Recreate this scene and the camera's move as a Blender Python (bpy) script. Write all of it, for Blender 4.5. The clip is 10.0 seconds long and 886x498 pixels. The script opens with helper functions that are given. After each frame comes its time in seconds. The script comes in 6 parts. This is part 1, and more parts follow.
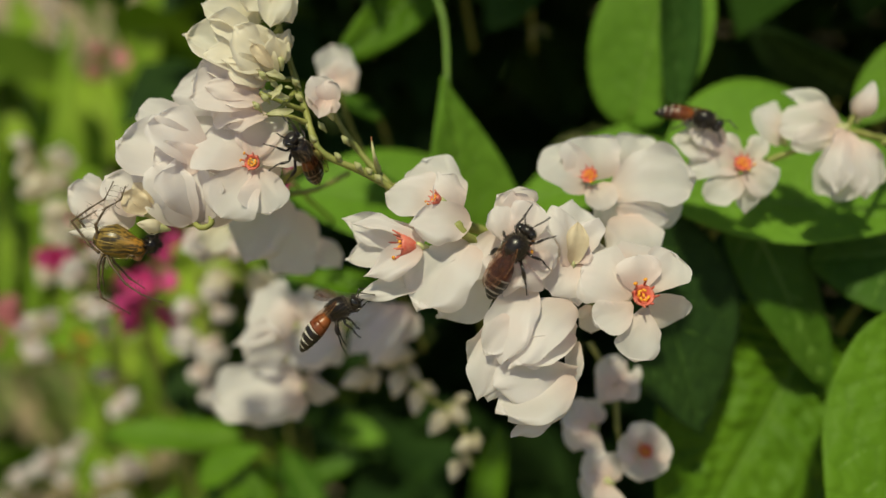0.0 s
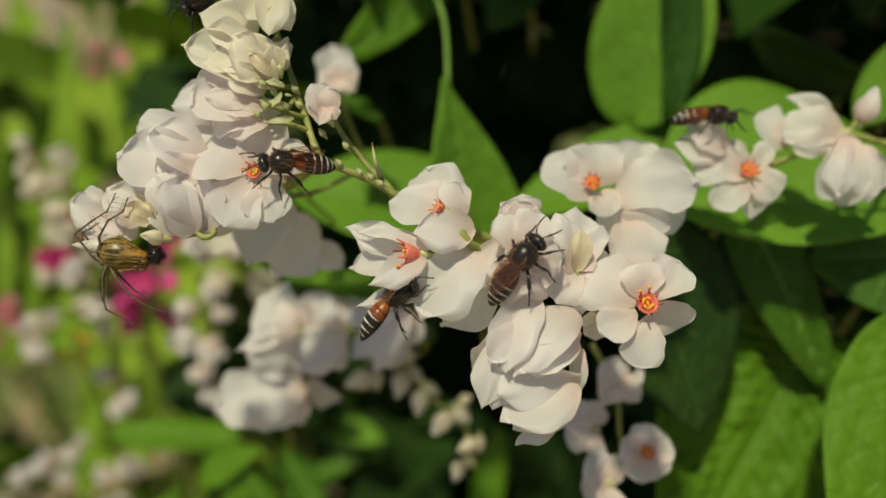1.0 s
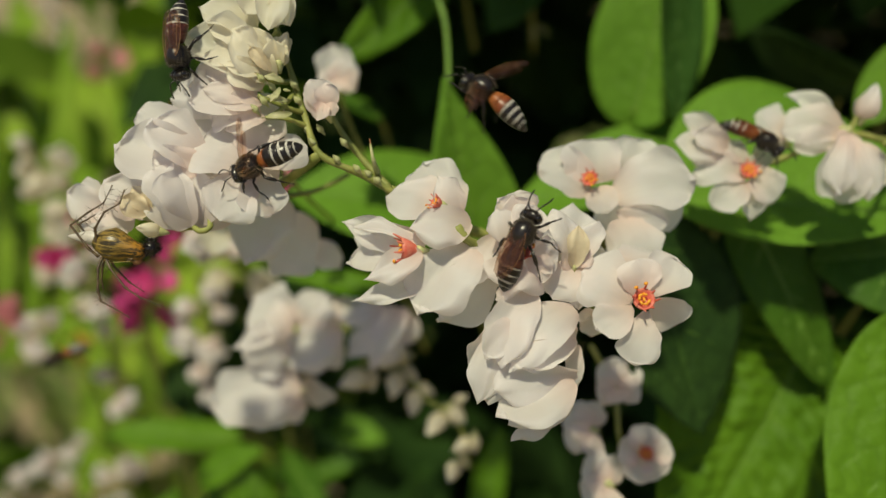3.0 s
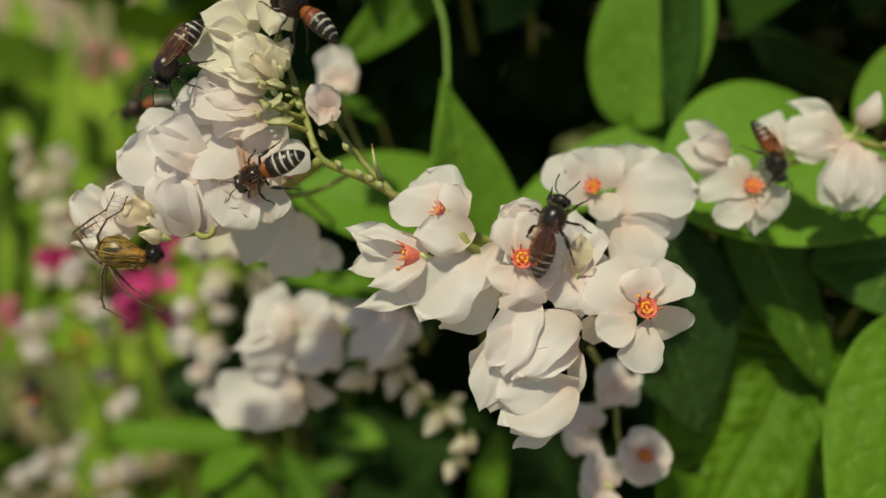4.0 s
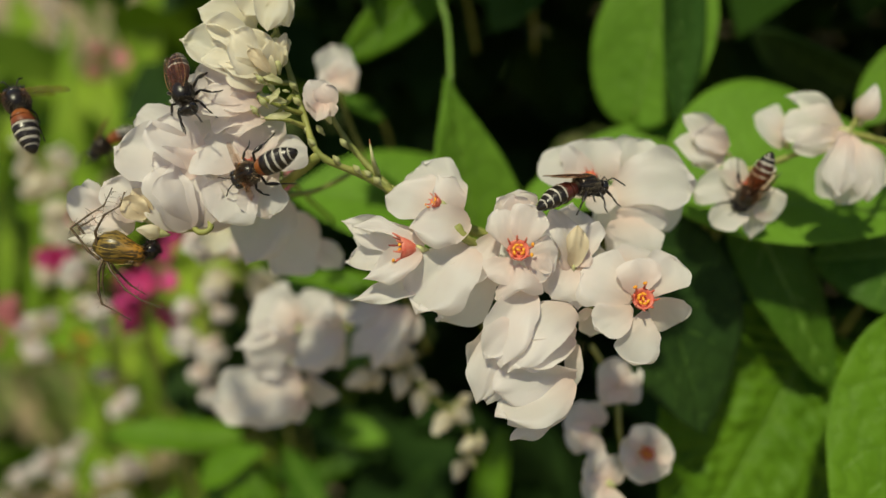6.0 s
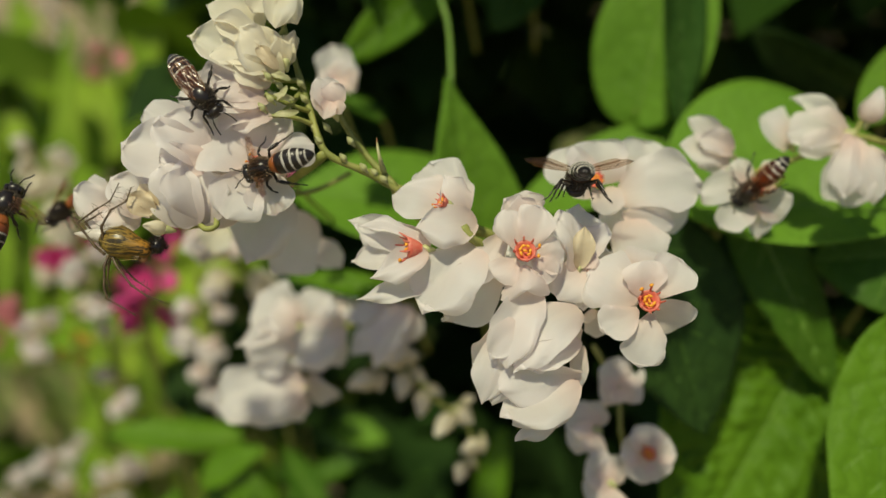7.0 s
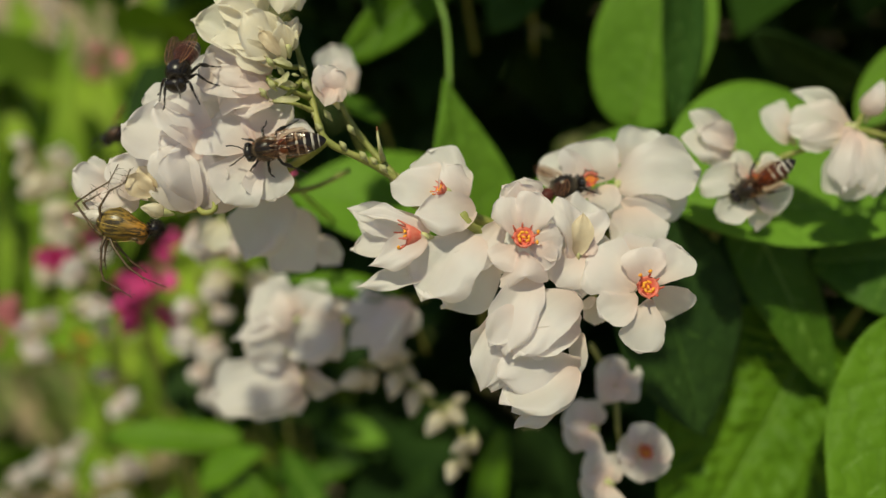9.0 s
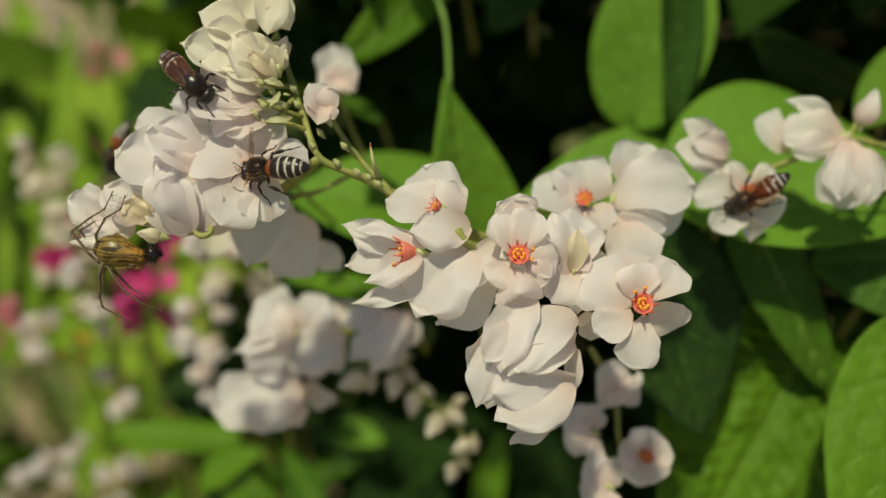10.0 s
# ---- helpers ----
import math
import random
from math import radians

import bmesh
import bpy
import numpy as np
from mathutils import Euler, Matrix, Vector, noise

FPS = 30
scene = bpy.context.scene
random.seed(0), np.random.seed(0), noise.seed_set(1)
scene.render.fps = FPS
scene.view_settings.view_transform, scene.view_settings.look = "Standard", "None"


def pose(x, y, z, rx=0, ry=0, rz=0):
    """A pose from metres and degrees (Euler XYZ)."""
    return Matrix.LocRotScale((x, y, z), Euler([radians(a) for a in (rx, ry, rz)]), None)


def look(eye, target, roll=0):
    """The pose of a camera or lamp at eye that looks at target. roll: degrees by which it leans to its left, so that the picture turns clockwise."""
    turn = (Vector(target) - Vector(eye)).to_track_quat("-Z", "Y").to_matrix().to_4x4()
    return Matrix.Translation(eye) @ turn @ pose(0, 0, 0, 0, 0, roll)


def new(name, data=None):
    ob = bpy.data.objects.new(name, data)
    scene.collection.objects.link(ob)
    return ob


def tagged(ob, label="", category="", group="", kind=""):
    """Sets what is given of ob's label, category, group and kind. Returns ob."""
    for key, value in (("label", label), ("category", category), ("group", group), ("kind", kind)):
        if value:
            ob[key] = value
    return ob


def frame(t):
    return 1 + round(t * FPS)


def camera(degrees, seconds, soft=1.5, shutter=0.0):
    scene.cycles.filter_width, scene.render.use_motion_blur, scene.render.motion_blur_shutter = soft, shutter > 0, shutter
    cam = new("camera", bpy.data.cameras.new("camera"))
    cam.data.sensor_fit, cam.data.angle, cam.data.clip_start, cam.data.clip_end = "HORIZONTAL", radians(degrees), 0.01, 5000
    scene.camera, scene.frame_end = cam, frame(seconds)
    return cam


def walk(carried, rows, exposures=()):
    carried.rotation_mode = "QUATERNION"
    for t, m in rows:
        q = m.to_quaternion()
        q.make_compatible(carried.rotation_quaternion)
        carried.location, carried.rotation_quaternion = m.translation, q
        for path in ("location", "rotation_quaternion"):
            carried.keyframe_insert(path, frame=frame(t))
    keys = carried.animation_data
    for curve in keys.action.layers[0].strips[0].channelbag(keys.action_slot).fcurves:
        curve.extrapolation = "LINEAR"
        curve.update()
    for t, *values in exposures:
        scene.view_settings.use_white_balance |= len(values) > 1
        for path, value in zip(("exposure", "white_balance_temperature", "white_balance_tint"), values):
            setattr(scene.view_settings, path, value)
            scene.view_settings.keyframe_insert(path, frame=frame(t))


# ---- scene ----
# a hand-held close view of coral vine sprays: the focus point hangs 0.9 m over the ground
TILT, FOCUS = 25.0, 0.0805
VINE = pose(0, 0, 0.9, -TILT, 0, 0)      # the vine's own axes: x across, y away, z up along the sprays
MM = 0.001


def place(x, y, z):
    """A point of the vine's axes, given in millimetres, in the world."""
    return VINE @ Vector((x * MM, y * MM, z * MM))


cam = camera(60, 10.0, soft=1.5, shutter=0.4)
cam.data.dof.use_dof = True
cam.data.dof.focus_distance = FOCUS
cam.data.dof.aperture_fstop = 10.5
EYE = look(place(0, -84, 0), place(0, 0, 0))
walk(cam, [(0.0, EYE), (10.0, EYE)])

# ---- daylight: a high sun over the viewer's left shoulder ----
SUN_WAY = VINE.to_3x3() @ Vector((0.22, 0.74, -0.68)).normalized()
sun = new("sun", bpy.data.lights.new("sun", "SUN"))
sun.data.energy, sun.data.angle, sun.data.color = 3.55, radians(3.0), (1.0, 0.95, 0.655)
sun.matrix_world = look((0, 0, 3), Vector((0, 0, 3)) + SUN_WAY)
world = bpy.data.worlds.new("sky")
scene.world = world
world.use_nodes = True
sky = world.node_tree.nodes.new("ShaderNodeTexSky")
sky.sky_type, sky.sun_disc = "NISHITA", False
sky.sun_elevation = math.asin(-SUN_WAY.z)
sky.sun_rotation = math.atan2(-SUN_WAY.x, -SUN_WAY.y)
back = world.node_tree.nodes["Background"]
back.inputs["Strength"].default_value = 0.062
world.node_tree.links.new(sky.outputs["Color"], back.inputs["Color"])
scene.view_settings.exposure = 0.0


# ---- materials ----
class Nodes:
    """A small hand for node materials."""

    def __init__(self, name):
        self.mat = bpy.data.materials.new(name)
        self.mat.use_nodes = True
        self.tree = self.mat.node_tree
        self.bsdf = self.tree.nodes["Principled BSDF"]
        self.out = self.tree.nodes["Material Output"]

    def add(self, kind, **values):
        node = self.tree.nodes.new(kind)
        for key, value in values.items():
            node.inputs[key].default_value = value
        return node

    def link(self, a, b):
        self.tree.links.new(a, b)

    def coords(self):
        return self.tree.nodes.new("ShaderNodeTexCoord").outputs["Object"]

    def noise(self, scale, detail=4.0, rough=0.55, vec=None):
        node = self.add("ShaderNodeTexNoise", Scale=scale, Detail=detail, Roughness=rough)
        self.link(vec or self.coords(), node.inputs["Vector"])
        return node.outputs["Fac"]

    def stretch(self, x, y, z):
        node = self.tree.nodes.new("ShaderNodeMapping")
        node.inputs["Scale"].default_value = (x, y, z)
        self.link(self.coords(), node.inputs["Vector"])
        return node.outputs["Vector"]

    def ramp(self, fac, *stops):
        node = self.tree.nodes.new("ShaderNodeValToRGB")
        els = node.color_ramp.elements
        while len(els) < len(stops):
            els.new(0.5)
        for el, (at, col) in zip(els, stops):
            el.position, el.color = at, (*col, 1)
        self.link(fac, node.inputs["Fac"])
        return node.outputs["Color"]

    def mix(self, fac, a, b, blend="MIX"):
        node = self.tree.nodes.new("ShaderNodeMix")
        node.data_type, node.blend_type = "RGBA", blend
        for value, slot in ((fac, 0), (a, 6), (b, 7)):
            if isinstance(value, (int, float)):
                node.inputs[slot].default_value = value
            elif isinstance(value, tuple):
                node.inputs[slot].default_value = (*value, 1)
            else:
                self.link(value, node.inputs[slot])
        return node.outputs[2]

    def bump(self, height, strength, distance):
        node = self.add("ShaderNodeBump", Strength=strength, Distance=distance)
        self.link(height, node.inputs["Height"])
        self.link(node.outputs["Normal"], self.bsdf.inputs["Normal"])
        return node.outputs["Normal"]

    def thin(self, colour, share, normal=None):
        """Let a share of the light pass through, as in a leaf."""
        glow = self.tree.nodes.new("ShaderNodeBsdfTranslucent")
        if isinstance(colour, tuple):
            glow.inputs["Color"].default_value = (*colour, 1)
        else:
            self.link(colour, glow.inputs["Color"])
        if normal:
            self.link(normal, glow.inputs["Normal"])
        mix = self.add("ShaderNodeMixShader", Fac=share)
        self.link(self.bsdf.outputs["BSDF"], mix.inputs[1])
        self.link(glow.outputs["BSDF"], mix.inputs[2])
        self.link(mix.outputs["Shader"], self.out.inputs["Surface"])

    def chance(self):
        return self.tree.nodes.new("ShaderNodeObjectInfo").outputs["Random"]

    def island(self):
        return self.tree.nodes.new("ShaderNodeNewGeometry").outputs["Random Per Island"]

    def base(self, colour, rough, spec=0.5):
        if isinstance(colour, tuple):
            self.bsdf.inputs["Base Color"].default_value = (*colour, 1)
        else:
            self.link(colour, self.bsdf.inputs["Base Color"])
        self.bsdf.inputs["Roughness"].default_value = rough
        self.bsdf.inputs["Specular IOR Level"].default_value = spec


def petal_material(name, pale, warm, share, claw, reach):
    n = Nodes(name)
    veins = n.noise(1.0, 3.0, 0.5, n.stretch(250, 2600, 900))
    cloud = n.noise(320.0, 3.0)
    col = n.mix(n.ramp(cloud, (0.35, (0, 0, 0)), (0.7, (1, 1, 1))), pale, warm)
    col = n.mix(n.ramp(veins, (0.52, (0, 0, 0)), (0.75, (0.3, 0.3, 0.3))), col, tuple(c * 0.93 for c in warm))
    # a tinge at the claw of the petal
    sep = n.tree.nodes.new("ShaderNodeSeparateXYZ")
    n.link(n.coords(), sep.inputs[0])
    col = n.mix(n.ramp(sep.outputs["X"], (0.0001, (0.6, 0.6, 0.6)), (reach, (0, 0, 0))), col, claw)
    n.base(col, 0.5, 0.35)
    nor = n.bump(n.mix(0.4, veins, n.noise(900.0, 4.0, 0.6)), 0.35, 0.00006)
    n.thin(n.mix(0.5, col, (0.96, 0.91, 0.89)), share, nor)
    return n.mat


def leaf_material(name, dark, light, thru, share=0.34, rough=0.55, net=0.5):
    n = Nodes(name)
    big = n.noise(70.0, 4.0)
    cells = n.add("ShaderNodeTexVoronoi", Scale=330.0)
    cells.feature = "DISTANCE_TO_EDGE"
    warp = n.tree.nodes.new("ShaderNodeVectorMath")
    warp.operation = "ADD"
    wob = n.add("ShaderNodeTexNoise", Scale=260.0, Detail=2.0)
    n.link(n.coords(), wob.inputs["Vector"])
    small = n.tree.nodes.new("ShaderNodeVectorMath")
    small.operation = "SCALE"
    small.inputs["Scale"].default_value = 0.004
    n.link(wob.outputs["Color"], small.inputs[0])
    n.link(n.coords(), warp.inputs[0])
    n.link(small.outputs[0], warp.inputs[1])
    n.link(warp.outputs[0], cells.inputs["Vector"])
    dark, light, thru = [tuple(0.94 * c for c in q) for q in (dark, light, thru)]
    col = n.mix(n.ramp(big, (0.3, (0, 0, 0)), (0.7, (1, 1, 1))), dark, light)
    col = n.mix(n.ramp(cells.outputs["Distance"], (0.0, (net, net, net)), (0.07, (0, 0, 0))), col, tuple(c * 0.5 for c in dark))
    col = n.mix(n.ramp(n.chance(), (0.0, (0, 0, 0)), (1.0, (0.5, 0.5, 0.5))), col, light)
    n.base(col, rough, 0.16)
    nor = n.bump(n.ramp(cells.outputs["Distance"], (0.0, (0, 0, 0)), (0.3, (1, 1, 1))), 0.5 * net, 0.0005)
    n.thin(thru, share, nor)
    return n.mat


def plain(name, a, b, scale, rough, spec=0.5, bump=0.3, share=0.0):
    n = Nodes(name)
    f = n.noise(scale, 5.0)
    col = n.mix(n.ramp(f, (0.32, (0, 0, 0)), (0.7, (1, 1, 1))), a, b)
    n.base(col, rough, spec)
    nor = n.bump(f, bump, 0.2 / scale)
    if share:
        n.thin(col, share, nor)
    return n.mat


def wing_material(name, film):
    n = Nodes(name)
    cells = n.add("ShaderNodeTexVoronoi", Scale=620.0)
    cells.feature = "DISTANCE_TO_EDGE"
    n.link(n.stretch(0.40, 1.5, 1.0), cells.inputs["Vector"])
    vein = n.ramp(cells.outputs["Distance"], (0.010, (1, 1, 1)), (0.03, (0, 0, 0)))
    n.base(n.mix(vein, (0.15, 0.075, 0.06), (0.07, 0.03, 0.02)), 0.18, 1.0)
    n.bump(n.noise(1400.0, 3.0), 0.5, 0.00008)
    clear = n.add("ShaderNodeBsdfTransparent", Color=(0.93, 0.86, 0.80, 1))
    mix = n.tree.nodes.new("ShaderNodeMixShader")
    n.link(n.ramp(vein, (0.0, (film, film, film)), (1.0, (0.42, 0.42, 0.42))), mix.inputs[0])
    n.link(clear.outputs[0], mix.inputs[1])
    n.link(n.bsdf.outputs[0], mix.inputs[2])
    n.link(mix.outputs[0], n.out.inputs["Surface"])
    return n.mat


def rust_material():
    """Orange-brown at the waist, darkening to black towards the tail."""
    n = Nodes("rust red bee segment")
    f = n.noise(1600.0, 4.0)
    sep = n.tree.nodes.new("ShaderNodeSeparateXYZ")
    n.link(n.coords(), sep.inputs[0])
    ahead = n.tree.nodes.new("ShaderNodeMapRange")
    ahead.inputs["From Min"].default_value, ahead.inputs["From Max"].default_value = -0.0042, -0.0017
    n.link(sep.outputs["X"], ahead.inputs["Value"])
    col = n.ramp(ahead.outputs["Result"], (0.0, (0.05, 0.012, 0.005)), (0.55, (0.22, 0.055, 0.014)), (1.0, (0.36, 0.115, 0.026)))
    n.base(n.mix(n.ramp(f, (0.35, (0, 0, 0)), (0.7, (0.45, 0.45, 0.45))), col, (0.06, 0.016, 0.006)), 0.34, 0.5)
    n.bump(f, 0.3, 0.0001)
    return n.mat


PETAL = petal_material("white petal", (0.87, 0.84, 0.835), (0.855, 0.81, 0.80), 0.53, (0.86, 0.58, 0.47), 0.0022)
WITHERED = petal_material("white petal with a brown claw", (0.87, 0.84, 0.835), (0.855, 0.81, 0.80), 0.53, (0.36, 0.23, 0.19), 0.0034)
BLUSH = petal_material("white petal with a blushing claw", (0.87, 0.84, 0.83), (0.855, 0.805, 0.785), 0.53, (0.80, 0.54, 0.41), 0.0048)
CREAM = petal_material("cream petal", (0.89, 0.865, 0.77), (0.86, 0.81, 0.66), 0.51, (0.66, 0.56, 0.28), 0.0028)
PINK = plain("pink petal", (0.72, 0.05, 0.30), (0.80, 0.16, 0.42), 300, 0.5, 0.3, 0.2, 0.3)
ROSE = plain("pale rose petal", (0.70, 0.25, 0.28), (0.78, 0.40, 0.42), 300, 0.5, 0.3, 0.2, 0.3)
YELLOW = plain("yellow petal", (0.75, 0.50, 0.06), (0.78, 0.60, 0.15), 300, 0.5, 0.3, 0.2, 0.2)
CUP = plain("coral red stamen cup", (0.74, 0.13, 0.085), (0.82, 0.30, 0.21), 1500, 0.45, 0.4, 0.2, 0.2)
ANTHER = plain("yellow anther", (0.78, 0.24, 0.02), (0.85, 0.46, 0.05), 3000, 0.6, 0.3, 0.4)
STEM = plain("pale green stem", (0.17, 0.20, 0.04), (0.34, 0.34, 0.10), 500, 0.55, 0.35, 0.6)
NODE = plain("green calyx", (0.42, 0.45, 0.18), (0.62, 0.60, 0.32), 900, 0.5, 0.4, 0.3, 0.15)
TWIG = plain("reddish twig tip", (0.28, 0.10, 0.05), (0.35, 0.22, 0.08), 900, 0.6)
LEAF = leaf_material("bright vine leaf", (0.072, 0.175, 0.007), (0.12, 0.25, 0.012), (0.25, 0.46, 0.02), 0.22)
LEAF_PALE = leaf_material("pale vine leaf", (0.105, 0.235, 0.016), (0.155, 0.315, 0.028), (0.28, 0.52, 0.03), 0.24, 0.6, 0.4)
# darker copy of the vine leaf: half shade is mixed into its colour
LEAF_HALF_SHADE = leaf_material("half-shaded vine leaf", (0.042, 0.115, 0.008), (0.07, 0.16, 0.012), (0.14, 0.30, 0.02), 0.22)
# deep green copy of the vine leaf, with shade put into its colour
LEAF_SHADE = leaf_material("deep green vine leaf", (0.025, 0.075, 0.010), (0.045, 0.11, 0.014), (0.08, 0.20, 0.02), 0.22)
SHELL = plain("black bee shell", (0.008, 0.006, 0.005), (0.024, 0.017, 0.013), 1800, 0.30, 0.5, 0.4)
FUZZ = plain("grey brown bee fur", (0.05, 0.040, 0.030), (0.20, 0.165, 0.125), 5000, 0.85, 0.2, 0.8)
TAWNY = plain("tawny bee fur", (0.15, 0.10, 0.06), (0.36, 0.26, 0.17), 5000, 0.85, 0.2, 0.8)
RUST = rust_material()
MAROON = plain("dark maroon bee segment", (0.045, 0.010, 0.007), (0.12, 0.028, 0.016), 1600, 0.32, 0.5, 0.3)
BAND = plain("white bee band", (0.40, 0.37, 0.32), (0.64, 0.60, 0.53), 4000, 0.75, 0.3, 0.6)
EYE_MAT = plain("dark bee eye", (0.006, 0.005, 0.005), (0.015, 0.012, 0.010), 5000, 0.15, 0.7, 0.1)
WING = wing_material("clear bee wing", 0.04)
WING_SMOKY = wing_material("smoky bee wing", 0.15)


def amber_material():
    """Streaked along the body, orange ahead and olive behind."""
    n = Nodes("amber spider back")
    streak = n.noise(1.0, 3.0, 0.6, n.stretch(160, 2600, 2600))
    sep = n.tree.nodes.new("ShaderNodeSeparateXYZ")
    n.link(n.coords(), sep.inputs[0])
    ahead = n.ramp(sep.outputs["X"], (0.0, (0, 0, 0)), (0.002, (1, 1, 1)))
    light = n.mix(ahead, (0.26, 0.17, 0.03), (0.46, 0.19, 0.015))
    n.base(n.mix(n.ramp(streak, (0.42, (0, 0, 0)), (0.58, (1, 1, 1))), (0.035, 0.024, 0.006), light), 0.36, 0.5)
    n.bump(streak, 0.5, 0.0001)
    return n.mat


AMBER = amber_material()
SILVER = plain("silver spider belly", (0.45, 0.40, 0.33), (0.70, 0.66, 0.60), 900, 0.45, 0.5, 0.4)
LEG_MAT = plain("brown spider leg", (0.05, 0.028, 0.014), (0.15, 0.10, 0.045), 1400, 0.45, 0.5, 0.3)
SOIL = plain("dry soil", (0.24, 0.18, 0.105), (0.44, 0.35, 0.22), 9, 0.95, 0.2, 0.7)
# darkest copy of the leaf colour, painted as if in deep shade
LEAF_DEEP_SHADE = leaf_material("old shaded vine leaf", (0.014, 0.040, 0.007), (0.028, 0.065, 0.010), (0.04, 0.09, 0.01), 0.12, 0.7)
BARK = plain("brown vine bark", (0.10, 0.07, 0.04), (0.22, 0.16, 0.09), 160, 0.85, 0.3, 0.8)
# rib copy darkened to go with the shade-coloured leaves
RIB_SHADE = plain("shaded leaf rib", (0.035, 0.085, 0.012), (0.06, 0.12, 0.016), 700, 0.6, 0.2, 0.2)
RIB = plain("leaf rib", (0.10, 0.21, 0.02), (0.15, 0.27, 0.03), 700, 0.5, 0.4, 0.2)


# ---- tools for meshes ----
def mesh_of(name, verts, faces, mat, smooth=True):
    me = bpy.data.meshes.new(name)
    me.from_pydata([tuple(v) for v in verts], [], faces)
    me.materials.append(mat)
    if smooth:
        me.polygons.foreach_set("use_smooth", [True] * len(me.polygons))
    me.update()
    return me


def part(name, me, parent, m=None, label=""):
    """One mesh object under a thing or a part, at the pose m in its parent's axes."""
    ob = new(name, me)
    ob.parent = parent
    if m is not None:
        ob.matrix_basis = m
    return tagged(ob, label)


def thing(name, m, label, category, group=""):
    ob = new(name)
    ob.empty_display_size = 0.004
    ob.matrix_world = m
    return tagged(ob, label, category, group)


def tube(points, radii, sides=7):
    """A round stalk along the points, closed at both ends."""
    pts = [Vector(p) for p in points]
    verts, faces = [], []
    side = None
    for i, p in enumerate(pts):
        d = (pts[min(i + 1, len(pts) - 1)] - pts[max(i - 1, 0)]).normalized()
        if side is None:
            side = d.orthogonal().normalized()
        side = (side - d * side.dot(d)).normalized()
        other = d.cross(side)
        r = radii[i] if isinstance(radii, (list, tuple)) else radii
        for k in range(sides):
            a = 2 * math.pi * k / sides
            verts.append(p + (side * math.cos(a) + other * math.sin(a)) * r)
    for i in range(len(pts) - 1):
        for k in range(sides):
            a, b = i * sides + k, i * sides + (k + 1) % sides
            faces.append((a, b, b + sides, a + sides))
    faces.append(tuple(range(sides - 1, -1, -1)))
    last = (len(pts) - 1) * sides
    faces.append(tuple(range(last, last + sides)))
    return verts, faces


def smooth_line(points, steps=5):
    """More points along a soft curve through those given."""
    pts = [Vector(p) for p in points]
    if len(pts) < 3:
        return pts
    line = []
    for i in range(len(pts) - 1):
        p0, p1, p2, p3 = pts[max(i - 1, 0)], pts[i], pts[i + 1], pts[min(i + 2, len(pts) - 1)]
        for k in range(steps):
            t = k / steps
            line.append(0.5 * ((2 * p1) + (p2 - p0) * t + (2 * p0 - 5 * p1 + 4 * p2 - p3) * t * t + (3 * p1 - p0 - 3 * p2 + p3) * t ** 3))
    return line + [pts[-1]]


def lathe(profile, sides=14, squash=1.0, sag=None):
    """A body of rings along x: profile rows of (x, radius)."""
    verts, faces = [], []
    for x, r in profile:
        low = sag(x) if sag else 0.0
        for k in range(sides):
            a = 2 * math.pi * k / sides
            verts.append(Vector((x, r * math.cos(a), r * squash * math.sin(a) + low)))
    for i in range(len(profile) - 1):
        for k in range(sides):
            a, b = i * sides + k, i * sides + (k + 1) % sides
            faces.append((a, a + sides, b + sides, b))
    faces.append(tuple(range(sides)))
    last = (len(profile) - 1) * sides
    faces.append(tuple(range(last + sides - 1, last - 1, -1)))
    return verts, faces


def joined(*pairs):
    verts, faces = [], []
    for v, f in pairs:
        n = len(verts)
        verts += list(v)
        faces += [tuple(i + n for i in q) for q in f]
    return verts, faces


def moved(pair, m):
    return [m @ Vector(v) for v in pair[0]], pair[1]


def sheet(surface, nu, nv, thick):
    """A thin closed shell over surface(u, v), u from 0 to 1 and v from -1 to 1, of that thickness."""
    grid = [[Vector(surface(i / nu, 2 * j / nv - 1)) for j in range(nv + 1)] for i in range(nu + 1)]
    verts, faces = [], []
    for flip in (1, -1):
        for i in range(nu + 1):
            for j in range(nv + 1):
                du = grid[min(i + 1, nu)][j] - grid[max(i - 1, 0)][j]
                dv = grid[i][min(j + 1, nv)] - grid[i][max(j - 1, 0)]
                n = du.cross(dv)
                n = n.normalized() if n.length > 1e-12 else Vector((0, 0, 1))
                edge = 0.35 if i in (0, nu) or j in (0, nv) else 1.0
                verts.append(grid[i][j] + n * flip * thick / 2 * edge)
    w, half = nv + 1, (nu + 1) * (nv + 1)
    for i in range(nu):
        for j in range(nv):
            a = i * w + j
            faces.append((a, a + w, a + w + 1, a + 1))
            faces.append((half + a, half + a + 1, half + a + w + 1, half + a + w))
    rim = [j for j in range(w)] + [i * w + nv for i in range(1, nu + 1)] + [nu * w + j for j in range(nv - 1, -1, -1)] + [i * w for i in range(nu - 1, 0, -1)]
    for k, a in enumerate(rim):
        b = rim[(k + 1) % len(rim)]
        faces.append((a, b, half + b, half + a))
    return verts, faces


def skin(surface, nu, nv):
    """A petal's single film over surface(u, v)."""
    verts = [Vector(surface(i / nu, 2 * j / nv - 1)) for i in range(nu + 1) for j in range(nv + 1)]
    faces = [(i * (nv + 1) + j, (i + 1) * (nv + 1) + j, (i + 1) * (nv + 1) + j + 1, i * (nv + 1) + j + 1) for i in range(nu) for j in range(nv)]
    return verts, faces


